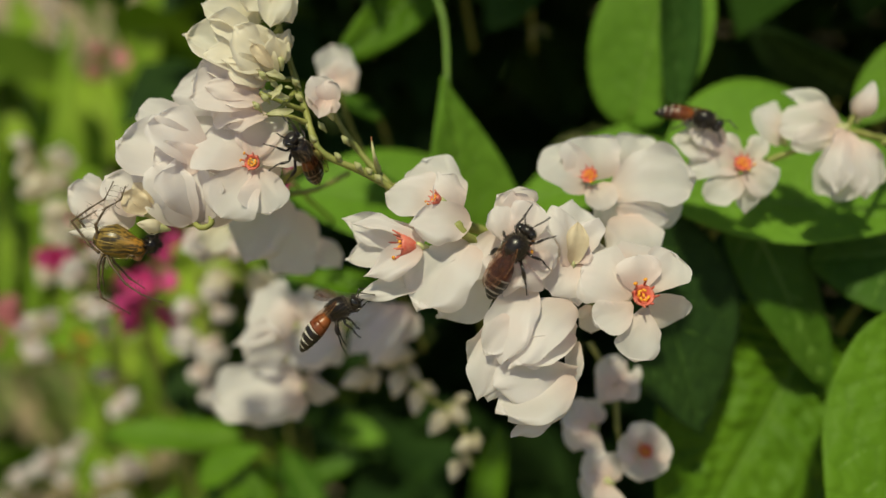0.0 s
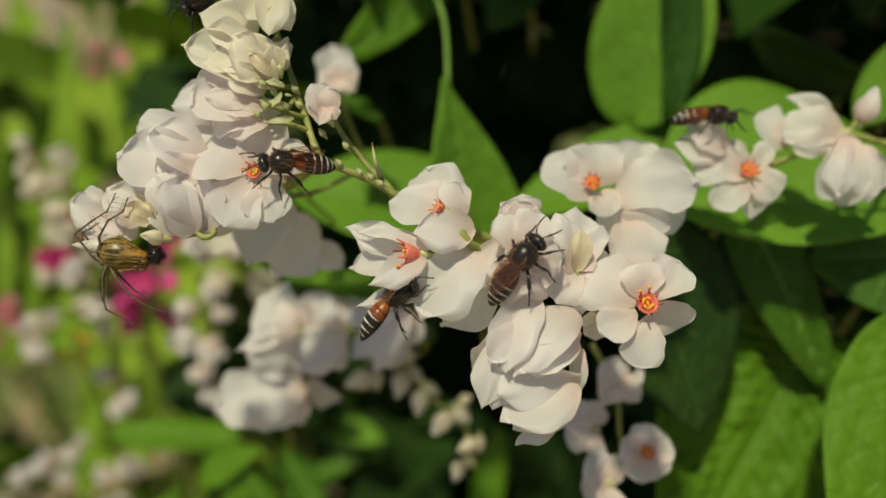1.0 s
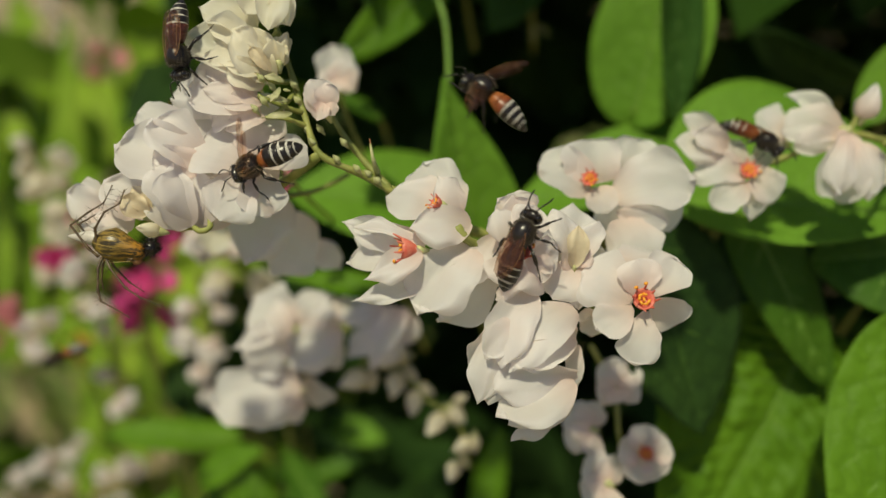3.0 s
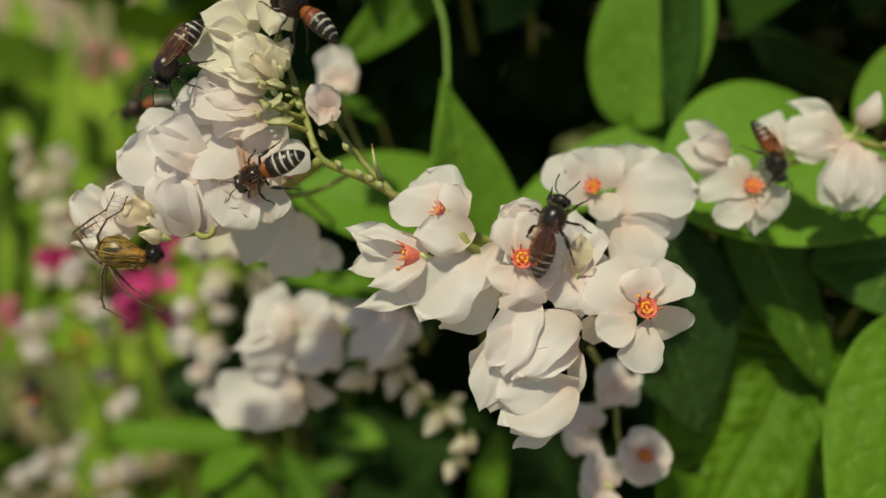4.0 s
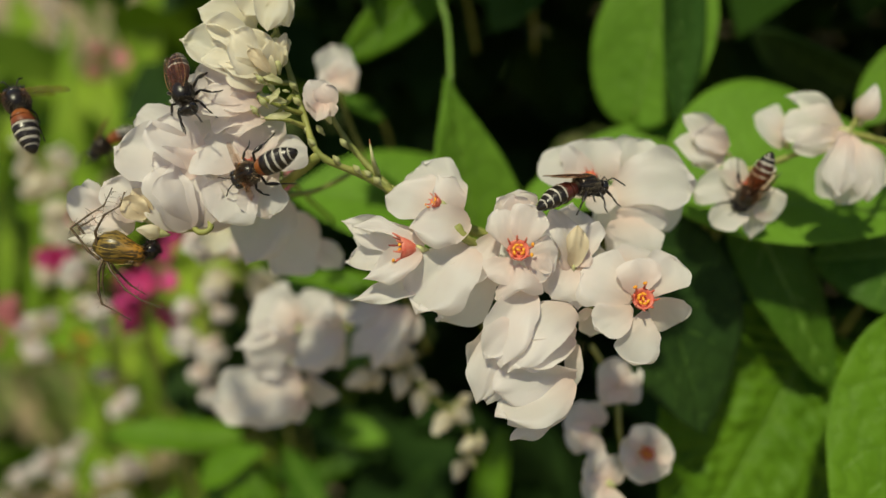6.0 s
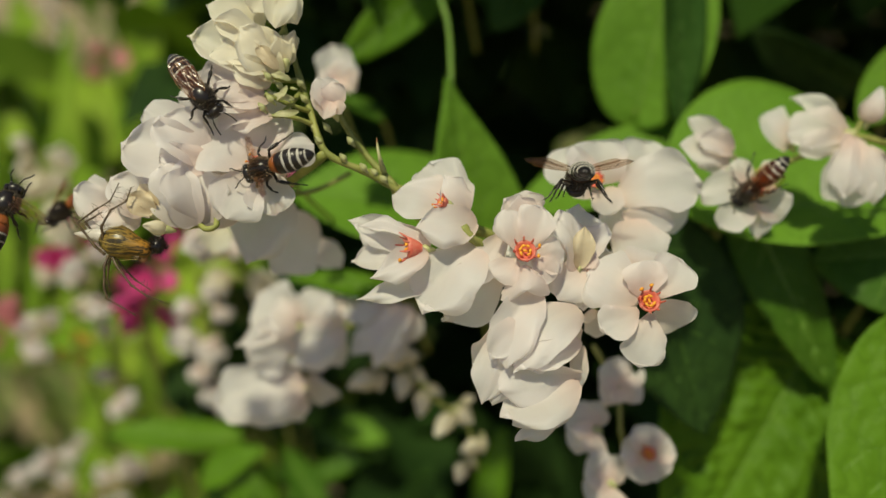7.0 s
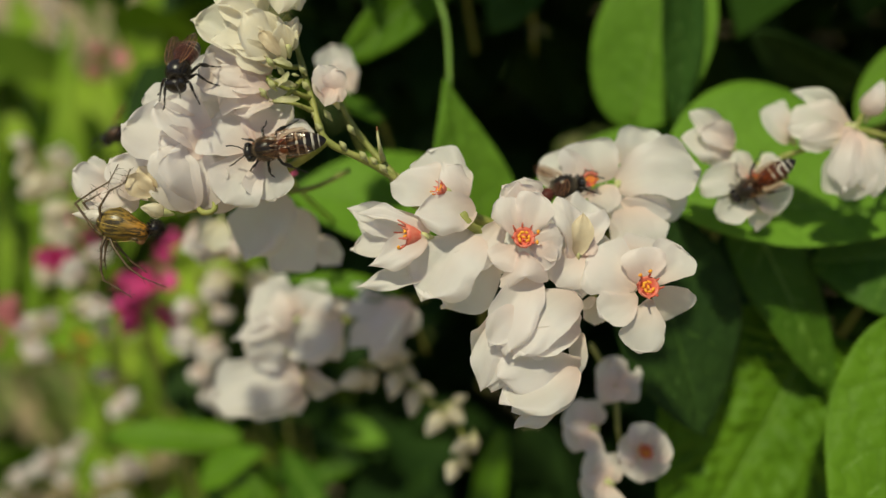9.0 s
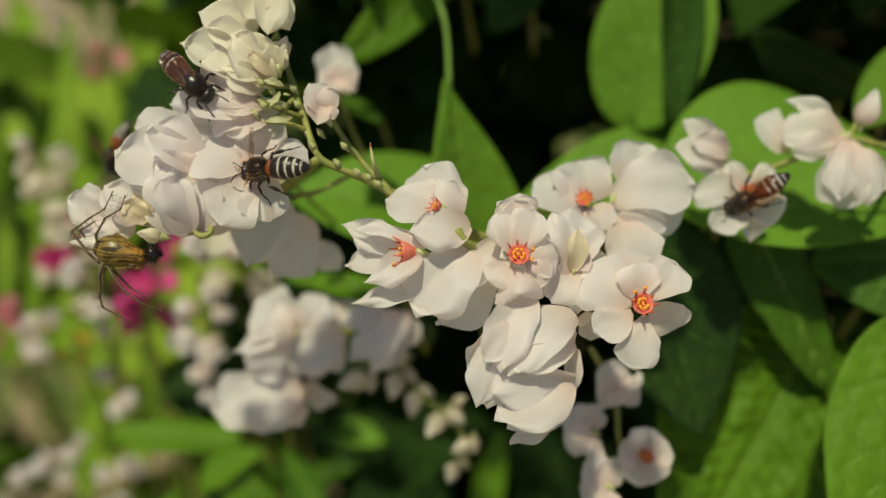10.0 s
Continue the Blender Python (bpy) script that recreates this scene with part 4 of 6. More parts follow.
# the flower that opens sideways
blossom(spray_b, (-9.83, -5.6, 1.56), (178, 14), 1.1, True, PETAL, 0.5, [
    ((-9.84, -3, 2.85), (-18.56, -3.5, 4.5), 3.7, (-0.1, -0.25), "slim"), ((-9.36, -5, 1.92), (-17.15, -5.5, 4.32), 1.81, (0.1, 0.7), "slim"),
    ((-9.9, -1, 1.61), (-17.81, 0, 2.95), 4.2, (0, -0.5), "broad"), ((-10.28, -3, 1.18), (-18.32, -3, 0.56), 3.46, (0.1, 0.35), "broad"),
    ((-9.58, -6, 1.14), (-15.85, -7, -1.26), 3.32, (0.1, 0.3), "slim"), ((-8.59, -4, -1.87), (-17.45, -5, -3.51), 2.43, (0, 0.2), "slim")])
# a broad folded flower
blossom(spray_b, (-4.96, -3, 2.66), (-110, -40), 0, True, PETAL, 0.0, [
    ((-4.15, -4.5, 2.41), (-9.9, -7.2, -5.25), 7.65, (-0.1, 0.35), "fold"), ((-2.23, -3, 0.07), (-7.55, -4.5, -6.58), 6.87, (0.25, -0.45), "broad"),
    ((-1.32, -4, 3.02), (-6.12, -6, -1.66), 3.74, (0.1, 0.2), "broad")])
# the front flower with its open cup
blossom(spray_b, (0.35, -7, 0.98), (85, 70), 0.98, True, PETAL, 0.0, [
    ((-0.13, -7, 1.45), (-1.58, -7.5, 5.78), 3.29, (0.1, 0.15), "open"), ((0.7, -7, 1.57), (2.17, -7.5, 6.13), 3.99, (-0.1, 0.15), "open"),
    ((1.17, -7, 0.86), (4.71, -7, 1.33), 3.89, (-0.2, 0.15), "open"), ((-0.24, -7, 0.51), (-2.66, -8, -1.22), 3.4, (0.2, 0.4), "open"),
    ((0.41, -7.5, 0.05), (0.67, -9.5, -2.19), 4.86, (0, 0.9), "droop"), ((1.15, -7.2, 0.51), (3.8, -7.6, -1.12), 2.93, (-0.1, 0.3), "open")])
# a flower seen from the side, its inner scale showing
blossom(spray_b, (6.63, -4, -0.65), (95, 15), 0, True, PETAL, 0.0, [
    ((6.18, -4.5, -0.75), (4.53, -5, 5.91), 3.76, (0.35, 0.0), "broad"), ((7.04, -3, -0.68), (7.55, -1.5, 6.83), 5.24, (0, 0.15), "broad"),
    ((7.12, -4, -0.52), (9.32, -4, 4.73), 3.06, (-0.4, 0.1), "broad")])
blossom(spray_b, (7.17, -3, 0.07), (-100, -30), 0, False, PETAL, 0.0, [
    ((6.99, -4, 0.21), (4.33, -5.5, -3.72), 4.6, (0.1, 0.1), "broad"), ((7.45, -3.5, 0.2), (7.06, -5, -4.84), 3.78, (-0.2, -0.1), "broad"),
    ((6.91, -4.5, -0.27), (8.49, -4.5, 1.56), 2.07, (0, 0.4), "slim"), ((8.78, -3, -5.01), (7.08, -3.5, -6.26), 1.11, (0, 0.3), "slim"),
    ((9.16, -1, -5.17), (9.16, -1, -8.4), 2.79, (0, -0.4), "broad")])
# the wide open flower
blossom(spray_b, (13.33, -6, -4.1), (80, 72), 1.0, True, PETAL, 0.0, [
    ((13.85, -3, -2.1), (15.34, -2.5, 1.55), 6.95, (0, -0.1), "broad"), ((15.33, -3, -4.26), (19.2, -2.5, -6.79), 4.47, (-0.4, -0.3), "broad"),
    ((12.59, -5.6, -3.83), (7.48, -6, -0.7), 6.46, (0.25, 0.0), "open"), ((13.26, -5.8, -3.34), (13.2, -6.5, 0.5), 4.88, (0, 0.15), "open"),
    ((14.15, -5.6, -3.47), (17.42, -5.5, 0.84), 5.04, (-0.2, 0.05), "open"), ((12.56, -6.2, -4.63), (8.49, -7.5, -6.39), 3.9, (0.1, 0.55), "open"),
    ((13.99, -6.2, -4.98), (12.58, -8, -10.3), 4.24, (0.0, 0.45), "open")])
# petals behind, deep in the cluster
blossom(spray_b, (3.72, -1, 0.02), (90, -50), 0, False, PETAL, 0.0, [
    ((3.65, -1.5, -3.11), (-0.04, -0.5, 3.83), 7.6, (0.1, 0.1), "broad"), ((4.91, -1.5, -2.48), (3.78, -0.5, 4.79), 6.97, (0, 0.1), "broad"),
    ((6.8, -1.5, -4.37), (10.15, -0.5, 2.56), 6.33, (-0.1, 0.1), "broad"), ((15.02, 6.5, 1.93), (13.17, 7.5, 8.19), 6.23, (0, 0.1), "broad"),
    ((10.88, -3, -5.5), (11.41, -2, 1.3), 5.6, (0, 0.1), "broad")])
# a plump half-closed flower
blossom(spray_b, (0.88, -4, 4.37), (100, 20), 0, True, PETAL, 0.0, [
    ((1.11, -3, 4.52), (1.11, -3, 8.11), 3.96, (0, 0.15), "cup"), ((0.58, -4, 4.49), (-1.72, -4.5, 7.02), 3.29, (0.2, 0.1), "cup"),
    ((1.25, -4, 4.49), (2.35, -4, 6.69), 2.81, (-0.3, 0.1), "cup"), ((0.64, -4.6, 4.23), (-0.24, -5, 7.35), 3.27, (0.1, 0.2), "cup")])
# the hanging folded flower
blossom(spray_b, (-0.03, -4, -7.25), (-85, -45), 0, True, PETAL, 0.0, [
    ((-1.32, -4, -6.94), (-4.5, -4, -11.22), 3.79, (0.3, -0.3), "broad"), ((-0.91, -5, -7.02), (-4.23, -6.5, -14.56), 3.71, (0.1, 0.25), "fold"),
    ((-0.77, -5.5, -10.08), (-2.54, -6, -15.02), 3.23, (0.2, 0.15), "broad"), ((7.2, -3.5, -8.84), (6.87, -4, -13.48), 1.96, (-0.3, 0.2), "slim"),
    ((4.85, -4, -16.11), (-0.35, -5.5, -18.61), 2.54, (0.1, -0.5), "slim"), ((6.79, -4.5, -13.27), (-0.26, -6.5, -17.41), 4.32, (0.1, -0.55), "broad"),
    ((6.73, -5.5, -11.58), (-2.19, -8, -13.21), 4.96, (0.1, -0.5), "broad")])
blossom(spray_b, (3.33, -4, -7.86), (-100, -45), 0, False, PETAL, 0.0, [
    ((6.41, -6, -12.4), (-1.77, -8.5, -15.89), 5.17, (0, 0.35), "fold"), ((6.94, -5, -7.02), (0.02, -8, -10.88), 3.56, (0.0, -0.5), "broad"),
    ((6.73, -5.5, -8.16), (0.15, -8.4, -10.93), 3.42, (0.1, 0.3), "slim"), ((6.53, -6, -4.76), (-0.88, -9, -10.72), 5.39, (-0.15, 0.35), "fold"),
    ((1.4, -6, -2.26), (-1.8, -9, -10.37), 4.92, (0.1, 0.25), "fold"), ((0.88, -7, -5.15), (-2.95, -9, -9.57), 3.84, (0.1, 0.3), "broad")])
# a flower that nods when a bee lands on it
nodder = blossom(spray_b, (10.52, 5, 9.65), (150, 60), 0.8, True, PETAL, 0.0, [
    ((10.55, 5.5, 9.28), (4.22, 5, 11.95), 5.71, (0.3, 0.1), "round"), ((11.02, 5.8, 9.45), (10.38, 6, 14.94), 7.11, (0, 0.1), "round"),
    ((11.13, 5, 9.04), (11.76, 3.5, 5.93), 3.76, (-0.2, 0.4), "round")])
blossom(spray_b, (13.03, 5, 8.02), (60, -40), 0, True, PETAL, 0.0, [
    ((15.81, 7.5, 9.58), (16.49, 8, 15.43), 5.86, (0.1, 0.1), "round"), ((14.58, 7, 5.53), (21.88, 6, 6.31), 4.27, (-0.1, -0.7), "round"),
    ((12.76, 5, 7.89), (22.53, 3, 9.75), 7.24, (-0.1, 0.35), "broad"), ((13.75, 4, 5.14), (15.11, 2, -0.04), 6.1, (0.1, 0.3), "round"),
    ((13.35, 4.6, 5.97), (19.33, 3.4, 4.32), 3.08, (0, -0.5), "broad")])
# its tan inner scale
blossom(spray_b, (6.65, -4.6, -0.39), (95, 12), 0, False, TAN, 0.0, [
    ((6.53, -4.6, -0.39), (6.73, -5.2, 4.21), 2.3, (0.1, -0.2), "cup"), ((6.96, -4.2, -0.4), (7.38, -4.6, 3.13), 1.46, (-0.4, 0.0), "slim")])

# ---- the spray with round buds beside the large leaf ----
PIVOT = (52.2, 15, 13.92)
spray_c = spray_thing("white coral vine spray with plump half-closed flowers", PIVOT)
stalk(spray_c, ((12.1, 3, -0.48), (4.95, 1, 0.14), (0.36, 0, 0.73), (-5.83, 0, -1.46), (-11.99, 1, -3.54), (-14.94, 1, -2.81)), 0.5, 0.3)
stalk(spray_c, ((0.36, 0, 0.36), (0.87, 0, 2.19), (1.6, 0, 3.65)), 0.3, 0.3, "pedicel")
bud(spray_c, (1.87, 0, 2.6), (75, 15), 4.2, PETAL)
blossom(spray_c, (-0.53, -1, 0.87), (-90, -40), 0, True, PETAL, 0.0, [
    ((1.6, 0, -6.92), (2.77, 0, -0.29), 3.35, (-0.2, 0.1), "broad"), ((1.75, 0, -0.43), (3.8, -0.5, -6.3), 3.2, (-0.4, 0.1), "round"),
    ((0.02, -0.5, 0.66), (-0.67, -1, -8.22), 4.2, (0, 0), "round"), ((-0.79, -1.5, 0.94), (-4.06, -2, -7.28), 4.15, (0.3, 0.15), "round"),
    ((-0.09, -1.8, -0.25), (1.47, -2.6, -8.03), 3.99, (-0.15, 0.3), "fold"), ((-0.91, -2, 0.29), (-2.72, -3, -7.63), 3.7, (0.15, 0.3), "fold")])
blossom(spray_c, (-0.96, -1, 1.16), (150, -40), 0, True, BLUSH, 0.0, [
    ((-0.29, 0, 1.46), (-7.52, -0.5, 6.03), 3.05, (0.1, 0.25), "broad"), ((-1.0, -0.8, 1.05), (-8.65, -1.4, 1.53), 5.33, (0.05, 0.15), "round"),
    ((-1.6, -1.4, 0.53), (-7.72, -2.2, -0.88), 3.58, (0.1, -0.2), "round")])
blossom(spray_c, (-15.97, -1, -1.72), (160, 20), 0, True, BLUSH, 0.0, [
    ((-15.75, 0, -1.16), (-21.88, -0.5, 2.69), 3.34, (0.1, 0.2), "cup"), ((-15.97, -1, -1.72), (-23.2, -2, -0.42), 4.31, (0.1, 0.1), "cup"),
    ((-16.3, -1.5, -2.07), (-20.51, -2.5, -3.05), 3.14, (0.1, 0.1), "broad"), ((-16.2, -2, -1.56), (-21.24, -3, 0.43), 3.13, (0.05, 0.0), "cup"),
    ((-15.54, -0.6, -1.09), (-19.29, -1, 1.88), 3.47, (0, 0.2), "broad")])
blossom(spray_c, (-7.43, 1, -0.3), (130, 15), 0, True, PETAL, 0.0, [
    ((-7.43, 1, -0.0), (-11.81, 0, 3.07), 4.1, (0.15, 0.15), "round"), ((-7.01, 1.6, 0.23), (-9.64, 1, 4.56), 3.4, (-0.1, 0.2), "round")])
# a flower that dips when a bee lands on it
dipper = blossom(spray_c, (-13.41, -2, -6.49), (110, 68), 0.9, True, PETAL, 0.0, [
    ((-13.85, -2.2, -6.29), (-20.25, -3, -6.21), 4.12, (0.1, 0.25), "round"), ((-13.79, -2.4, -7.16), (-17.88, -3.5, -10.76), 3.96, (0.1, 0.35), "round"),
    ((-12.93, -2.4, -6.59), (-9.72, -3.5, -9.07), 4.24, (-0.2, 0.3), "round"), ((-12.98, -1.8, -7.41), (-12.79, -2.4, -12.28), 2.71, (0, 0.2), "broad"),
    ((-13.76, -1.6, -5.67), (-15.48, -1.6, -2.09), 2.87, (0.1, 0.1), "round"), ((-12.53, -1.4, -5.65), (-10.2, -1, -2.3), 2.59, (-0.1, 0.1), "round")])

# ---- shaded and half-hidden sprays behind ----
PIVOT = (-21.94, 49, -11.66)
spray_d = spray_thing("shaded white coral vine spray behind the bees", PIVOT)
stalk(spray_d, ((19.41, 10, 1.23), (12.32, 6, -0.53), (3.38, 4, -3.38), (-4.7, 4, -8.42), (-8.73, 4, -11.45)), 0.6, 0.4)
blossom(spray_d, (-0.68, -13, -1.15), (100, -50), 0, True, PETAL, 0.0, [
    ((-0.61, -11, -1.64), (-7.37, -12, 4.0), 8.59, (0.1, 0.3), "broad"), ((-0.61, -11, -1.28), (3.5, -12, 4.71), 6.44, (0, 0.2), "broad"),
    ((-0.68, -13, -0.89), (-10.47, -15, -3.81), 4.03, (0, 0.4), "slim"), ((-1.57, -13, -2.3), (-8.04, -15, -7.46), 7.36, (0.1, -0.7), "broad"),
    ((-0.93, -14, -0.61), (-4.85, -16, 0.8), 6.08, (0.1, 0.4), "broad")])
blossom(spray_d, (6.26, -12, -1.26), (-120, -50), 0, False, PETAL, 0.0, [
    ((6.26, -12, -1.26), (-1.46, -14, -7.44), 7.42, (0.1, 0.3), "broad"), ((6.0, -10, -0.66), (1.73, -11, 2.86), 5.41, (0, 0.2), "broad"),
    ((5.68, -11, -2.71), (2.09, -11, -7.21), 5.39, (0, -0.8), "broad")])
blossom(spray_d, (15.74, -11, 1.33), (-60, 30), 0.9, True, PETAL, 0.0, [
    ((16.73, -13, 1.94), (10.56, -15, -7.46), 5.08, (0.1, 0.45), "fold"), ((14.9, -12, 2.22), (7.24, -13.5, -5.76), 4.6, (0.2, 0.5), "fold"),
    ((13.94, -11, 1.24), (5.99, -12, -0.1), 3.76, (0, 0.5), "slim"), ((15.74, -11, 1.24), (17.22, -12, -3.67), 5.19, (-0.3, -0.1), "broad"),
    ((14.6, -10, -0.11), (4.28, -10, 2.42), 5.25, (0, 0.2), "broad"), ((15.2, -11, 0.7), (11.07, -11, -7.21), 6.29, (-0.1, -0.8), "broad")])
blossom(spray_d, (-0.34, -10, -11.44), (-140, -50), 0, True, PETAL, 0.0, [
    ((-0.34, -10, -10.62), (-14.32, -12, -13.82), 9.88, (0.0, 0.4), "cup"), ((-0.34, -10, -12.8), (-10.13, -11, -16.19), 6.31, (0, 0.3), "fold"),
    ((-1.44, -9, -12.08), (-3.15, -10, -16.24), 5.64, (0, 0.2), "round"), ((-0.24, -8, -9.69), (4.73, -8, -13.56), 6.63, (-0.2, -0.8), "broad"),
    ((-0.98, -9, -10.07), (-8.1, -9, -8.43), 5.48, (0, 0.3), "broad")])
PIVOT = (-21, 13, 2.93)
spray_e = spray_thing("grey shaded coral vine flower hanging under a spray", PIVOT)
blossom(spray_e, (0.71, 0, 3.57), (-100, 20), 0, True, PETAL, 0.0, [
    ((3.1, 6, 1.39), (-1.46, 4, -6.43), 7.21, (0.1, -0.9), "broad"), ((0.92, -1, 3.64), (-3.5, -3, -4.94), 7.42, (0.25, 0.2), "fold")])
blossom(spray_e, (2.86, 13, -1.23), (-60, 20), 0, True, PETAL, 0.0, [
    ((2.86, 13, -2.04), (6.23, 12, -5.9), 4.03, (0, 0.1), "broad")])
blossom(spray_e, (-13.64, 23, 0.87), (-100, 10), 0, True, CREAM, 0.0, [
    ((-13.46, 23, 0.87), (-14.58, 22, -4.24), 4.58, (0.1, 0.1), "cup"), ((-14.11, 24, 0.72), (-17.35, 23, -2.13), 3.55, (0.2, 0.1), "broad")])
stalk(spray_e, ((0.92, -1, 3.5), (4.51, 3, 4.51), (8.68, 5, 6.91)), 0.35, 0.3, "pedicel")
PIVOT = (-7.8, 42, -19.4)
spray_f = spray_thing("trailing string of cream coral vine buds", PIVOT)
stalk(spray_f, ((-5.56, 0.0, 0.94), (0.47, 0.0, -0.46), (4.65, 0.0, -4.63), (10.40, 0.0, -9.08), (12.25, 0.0, -16.69)), 0.45, 0.28)
for at, lean, size in (((-4.54, 0.0, -1.11), 200, 4.64), ((0.75, 0.0, -0.73), 250, 4.27), ((1.68, 0.0, 1.12), 120, 3.71), ((-0.18, 0.0, 0.94), 160, 3.71), ((3.35, 0.0, -3.70), 260, 3.90), ((7.99, 0.0, -7.41), 230, 4.27), ((9.10, 0.0, -6.49), -40, 3.15), ((12.44, 0.0, -12.05), 200, 3.53), ((10.21, 0.0, -15.39), 240, 3.34)):
    bud(spray_f, at, (lean, 30), size)
    bud(spray_f, Vector(at) + Vector((0.6, 0.6, 0.8)), (lean + 70, 10), 0.7 * size)
PIVOT = (22.61, 18, -23.96)
spray_g = spray_thing("small white coral vine flowers low in the leaves", PIVOT)
stalk(spray_g, ((-2.28, 3, 10.78), (1.4, 5, 4.5), (1.9, 5, -0.94), (2.2, 5, -6.12), (-0.2, 5, -11.53)), 0.4, 0.3)
blossom(spray_g, (1.2, 3, 4.71), (95, -30), 0, True, PETAL, 0.0, [
    ((1.2, 3, 4.55), (-0.6, 2.5, 8.65), 4.78, (0.1, 0.1), "round"), ((1.3, 3.4, 4.48), (3.37, 3, 8.26), 4.49, (-0.1, 0.1), "round"),
    ((1.34, 2.6, 4.78), (4.35, 2, 4.89), 3.53, (-0.2, 0.2), "round"), ((0.96, 2.6, 4.63), (-1.63, 2, 4.89), 3.69, (0.2, 0.2), "round"),
    ((1.02, 2.2, 5.01), (1.02, 1.5, 3.0), 3.06, (0, 0.4), "cup")])
blossom(spray_g, (-2.09, 2, -0.47), (160, -20), 0, True, PETAL, 0.0, [
    ((-2.01, 2.4, -0.56), (-5.76, 2, 1.83), 4.6, (0.1, 0.2), "round"), ((-2.09, 2, -0.78), (-6.15, 1.5, -1.57), 3.97, (0.1, 0.1), "round"),
    ((-2.08, 2.8, -0.5), (-2.74, 2.6, 3.09), 4.16, (0, 0.1), "round"), ((-2.13, 1.8, -0.88), (-3.12, 1.4, -3.83), 3.51, (0.1, 0.3), "cup")])
blossom(spray_g, (4.28, 0, -3.46), (90, 65), 0.75, True, PETAL, 0.0, [
    ((4.28, 0, -3.0), (4.32, -0.4, 0.69), 4.2, (0, 0.1), "round"), ((4.73, 0, -3.31), (7.62, -0.4, -1.85), 3.75, (-0.2, 0.1), "round"),
    ((4.66, 0, -3.83), (6.3, -0.8, -6.22), 3.74, (-0.1, 0.3), "round"), ((3.98, 0, -3.83), (2.13, -0.8, -6.37), 3.89, (0.1, 0.3), "round"),
    ((3.83, 0, -3.31), (0.88, -0.4, -2.15), 3.9, (0.2, 0.1), "round")])
blossom(spray_g, (-0.42, 0.5, -7.36), (160, -20), 0, True, PETAL, 0.0, [
    ((-0.35, 0.8, -7.46), (-3.61, 0.4, -4.32), 4.68, (0.1, 0.2), "round"), ((-0.44, 0.4, -7.63), (-4.13, 0, -8.41), 4.36, (0.1, 0.1), "round"),
    ((-0.16, 1, -7.52), (0.25, 0.8, -3.67), 4.24, (0, 0.1), "round"), ((-0.38, 0, -7.81), (-0.91, -0.4, -10.83), 3.75, (0.1, 0.3), "cup")])
PIVOT = (-16.29, 30, 26.11)
spray_h = spray_thing("blurred white bud pair on a thin stalk", PIVOT)
blossom(spray_h, (1.01, 0, -2.52), (110, 10), 0, True, PETAL, 0.0, [
    ((1.05, 1, -2.31), (-0.14, 1, 4.46), 5.42, (0, 0.1), "cup"), ((1.01, 0, -2.35), (-1.85, -1, -0.07), 4.18, (0.2, 0.1), "cup"),
    ((1.35, 0, -2.35), (3.31, -1, 1.6), 4.68, (-0.2, 0.15), "cup"), ((1.64, -1, -1.06), (3.86, -1.5, -2.5), 3.32, (-0.2, 0.0), "cup"),
    ((0.98, -1, -1.06), (0.22, -1.5, -3.0), 3.32, (0.1, 0.0), "cup")])
stalk(spray_h, ((0.84, 0, -2.94), (2.04, 4, -6.9), (4.25, 8, -12.54)), 0.3, 0.3, "pedicel")

# ---- sprays in the distance on the sunny side ----
far = [((-92.14, 95, 17.27), 125, 20, CREAM, 6), ((-88.85, 95, 9.36), 110, 12, CREAM, 4), ((-81.24, 90, -4.36), 100, 12, PETAL, 3), ((-55.89, 95, -17), 95, 24, PETAL, 8), ((-41.55, 80, -7.13), 130, 22, CREAM, 7), ((-42.84, 60, 2.23), 130, 10, PETAL, 4),
       ((-56.37, 100, -33.06), 80, 8, PETAL, 3), ((-102.76, 120, -15.62), 90, 10, CREAM, 4), ((-108.01, 120, -26.14), 40, 18, PETAL, 4), ((-92.71, 140, -41.4), 90, 12, PETAL, 3), ((-130.75, 170, -70.89), 30, 36, PETAL, 9),
       ((-106.43, 170, -75.57), 70, 26, PETAL, 6), ((-159.32, 230, 89.95), 90, 10, PETAL, 3), ((-89.67, 130, -25.85), 90, 6, CREAM, 2)]
for k, (q, lean, reach, mat, count) in enumerate(far):
    s = thing("flower_spray", VINE @ Matrix.Translation(Vector(q) * MM), "distant white coral vine spray in sunlight" if mat == PETAL else "distant cream coral vine spray in sunlight", "flowers", "distant coral vine sprays")
    rng = random.Random(k)
    d = facing(lean, 0) * reach * 0.5
    stalk(s, (-d, Vector((rng.uniform(-2, 2), 2, 0)), d), 0.5, 0.3)
    stalk(s, (Vector((0, 0, 0)), Vector((3, 40, -30)), Vector((6, 120, -200)), Vector((0, 180, -560))), 0.4, 0.7)
    for i in range(count):
        t = 2 * (i + 0.5) / count - 1
        at = d * t + Vector((rng.uniform(-4, 4), rng.uniform(-3, 3), rng.uniform(-3, 3)))
        bloom(s, at, (rng.uniform(0, 360), rng.uniform(0, 60)), rng.uniform(4.5, 7), rng.uniform(25, 55), mat, False, rng.uniform(0, 72), "cup")
pinks = [((-99.45, 120, 1.35), PINK, 8, 5), ((-76.58, 110, -11.29), PINK, 8, 6), ((-72.71, 120, 0.15), PINK, 6, 3), ((-72.1, 115, -15.68), PINK, 5, 3), ((-132.52, 150, -19.64), ROSE, 8, 5), ((-122.69, 150, -24.3), ROSE, 5, 3), ((-130.74, 220, 76.34), ROSE, 9, 3),
         ((-101.49, 130, -25.85), YELLOW, 4, 4), ((-52.6, 95, -7.78), PINK, 3, 2), ((-21.39, 24, 9.78), PINK, 1.6, 2)]
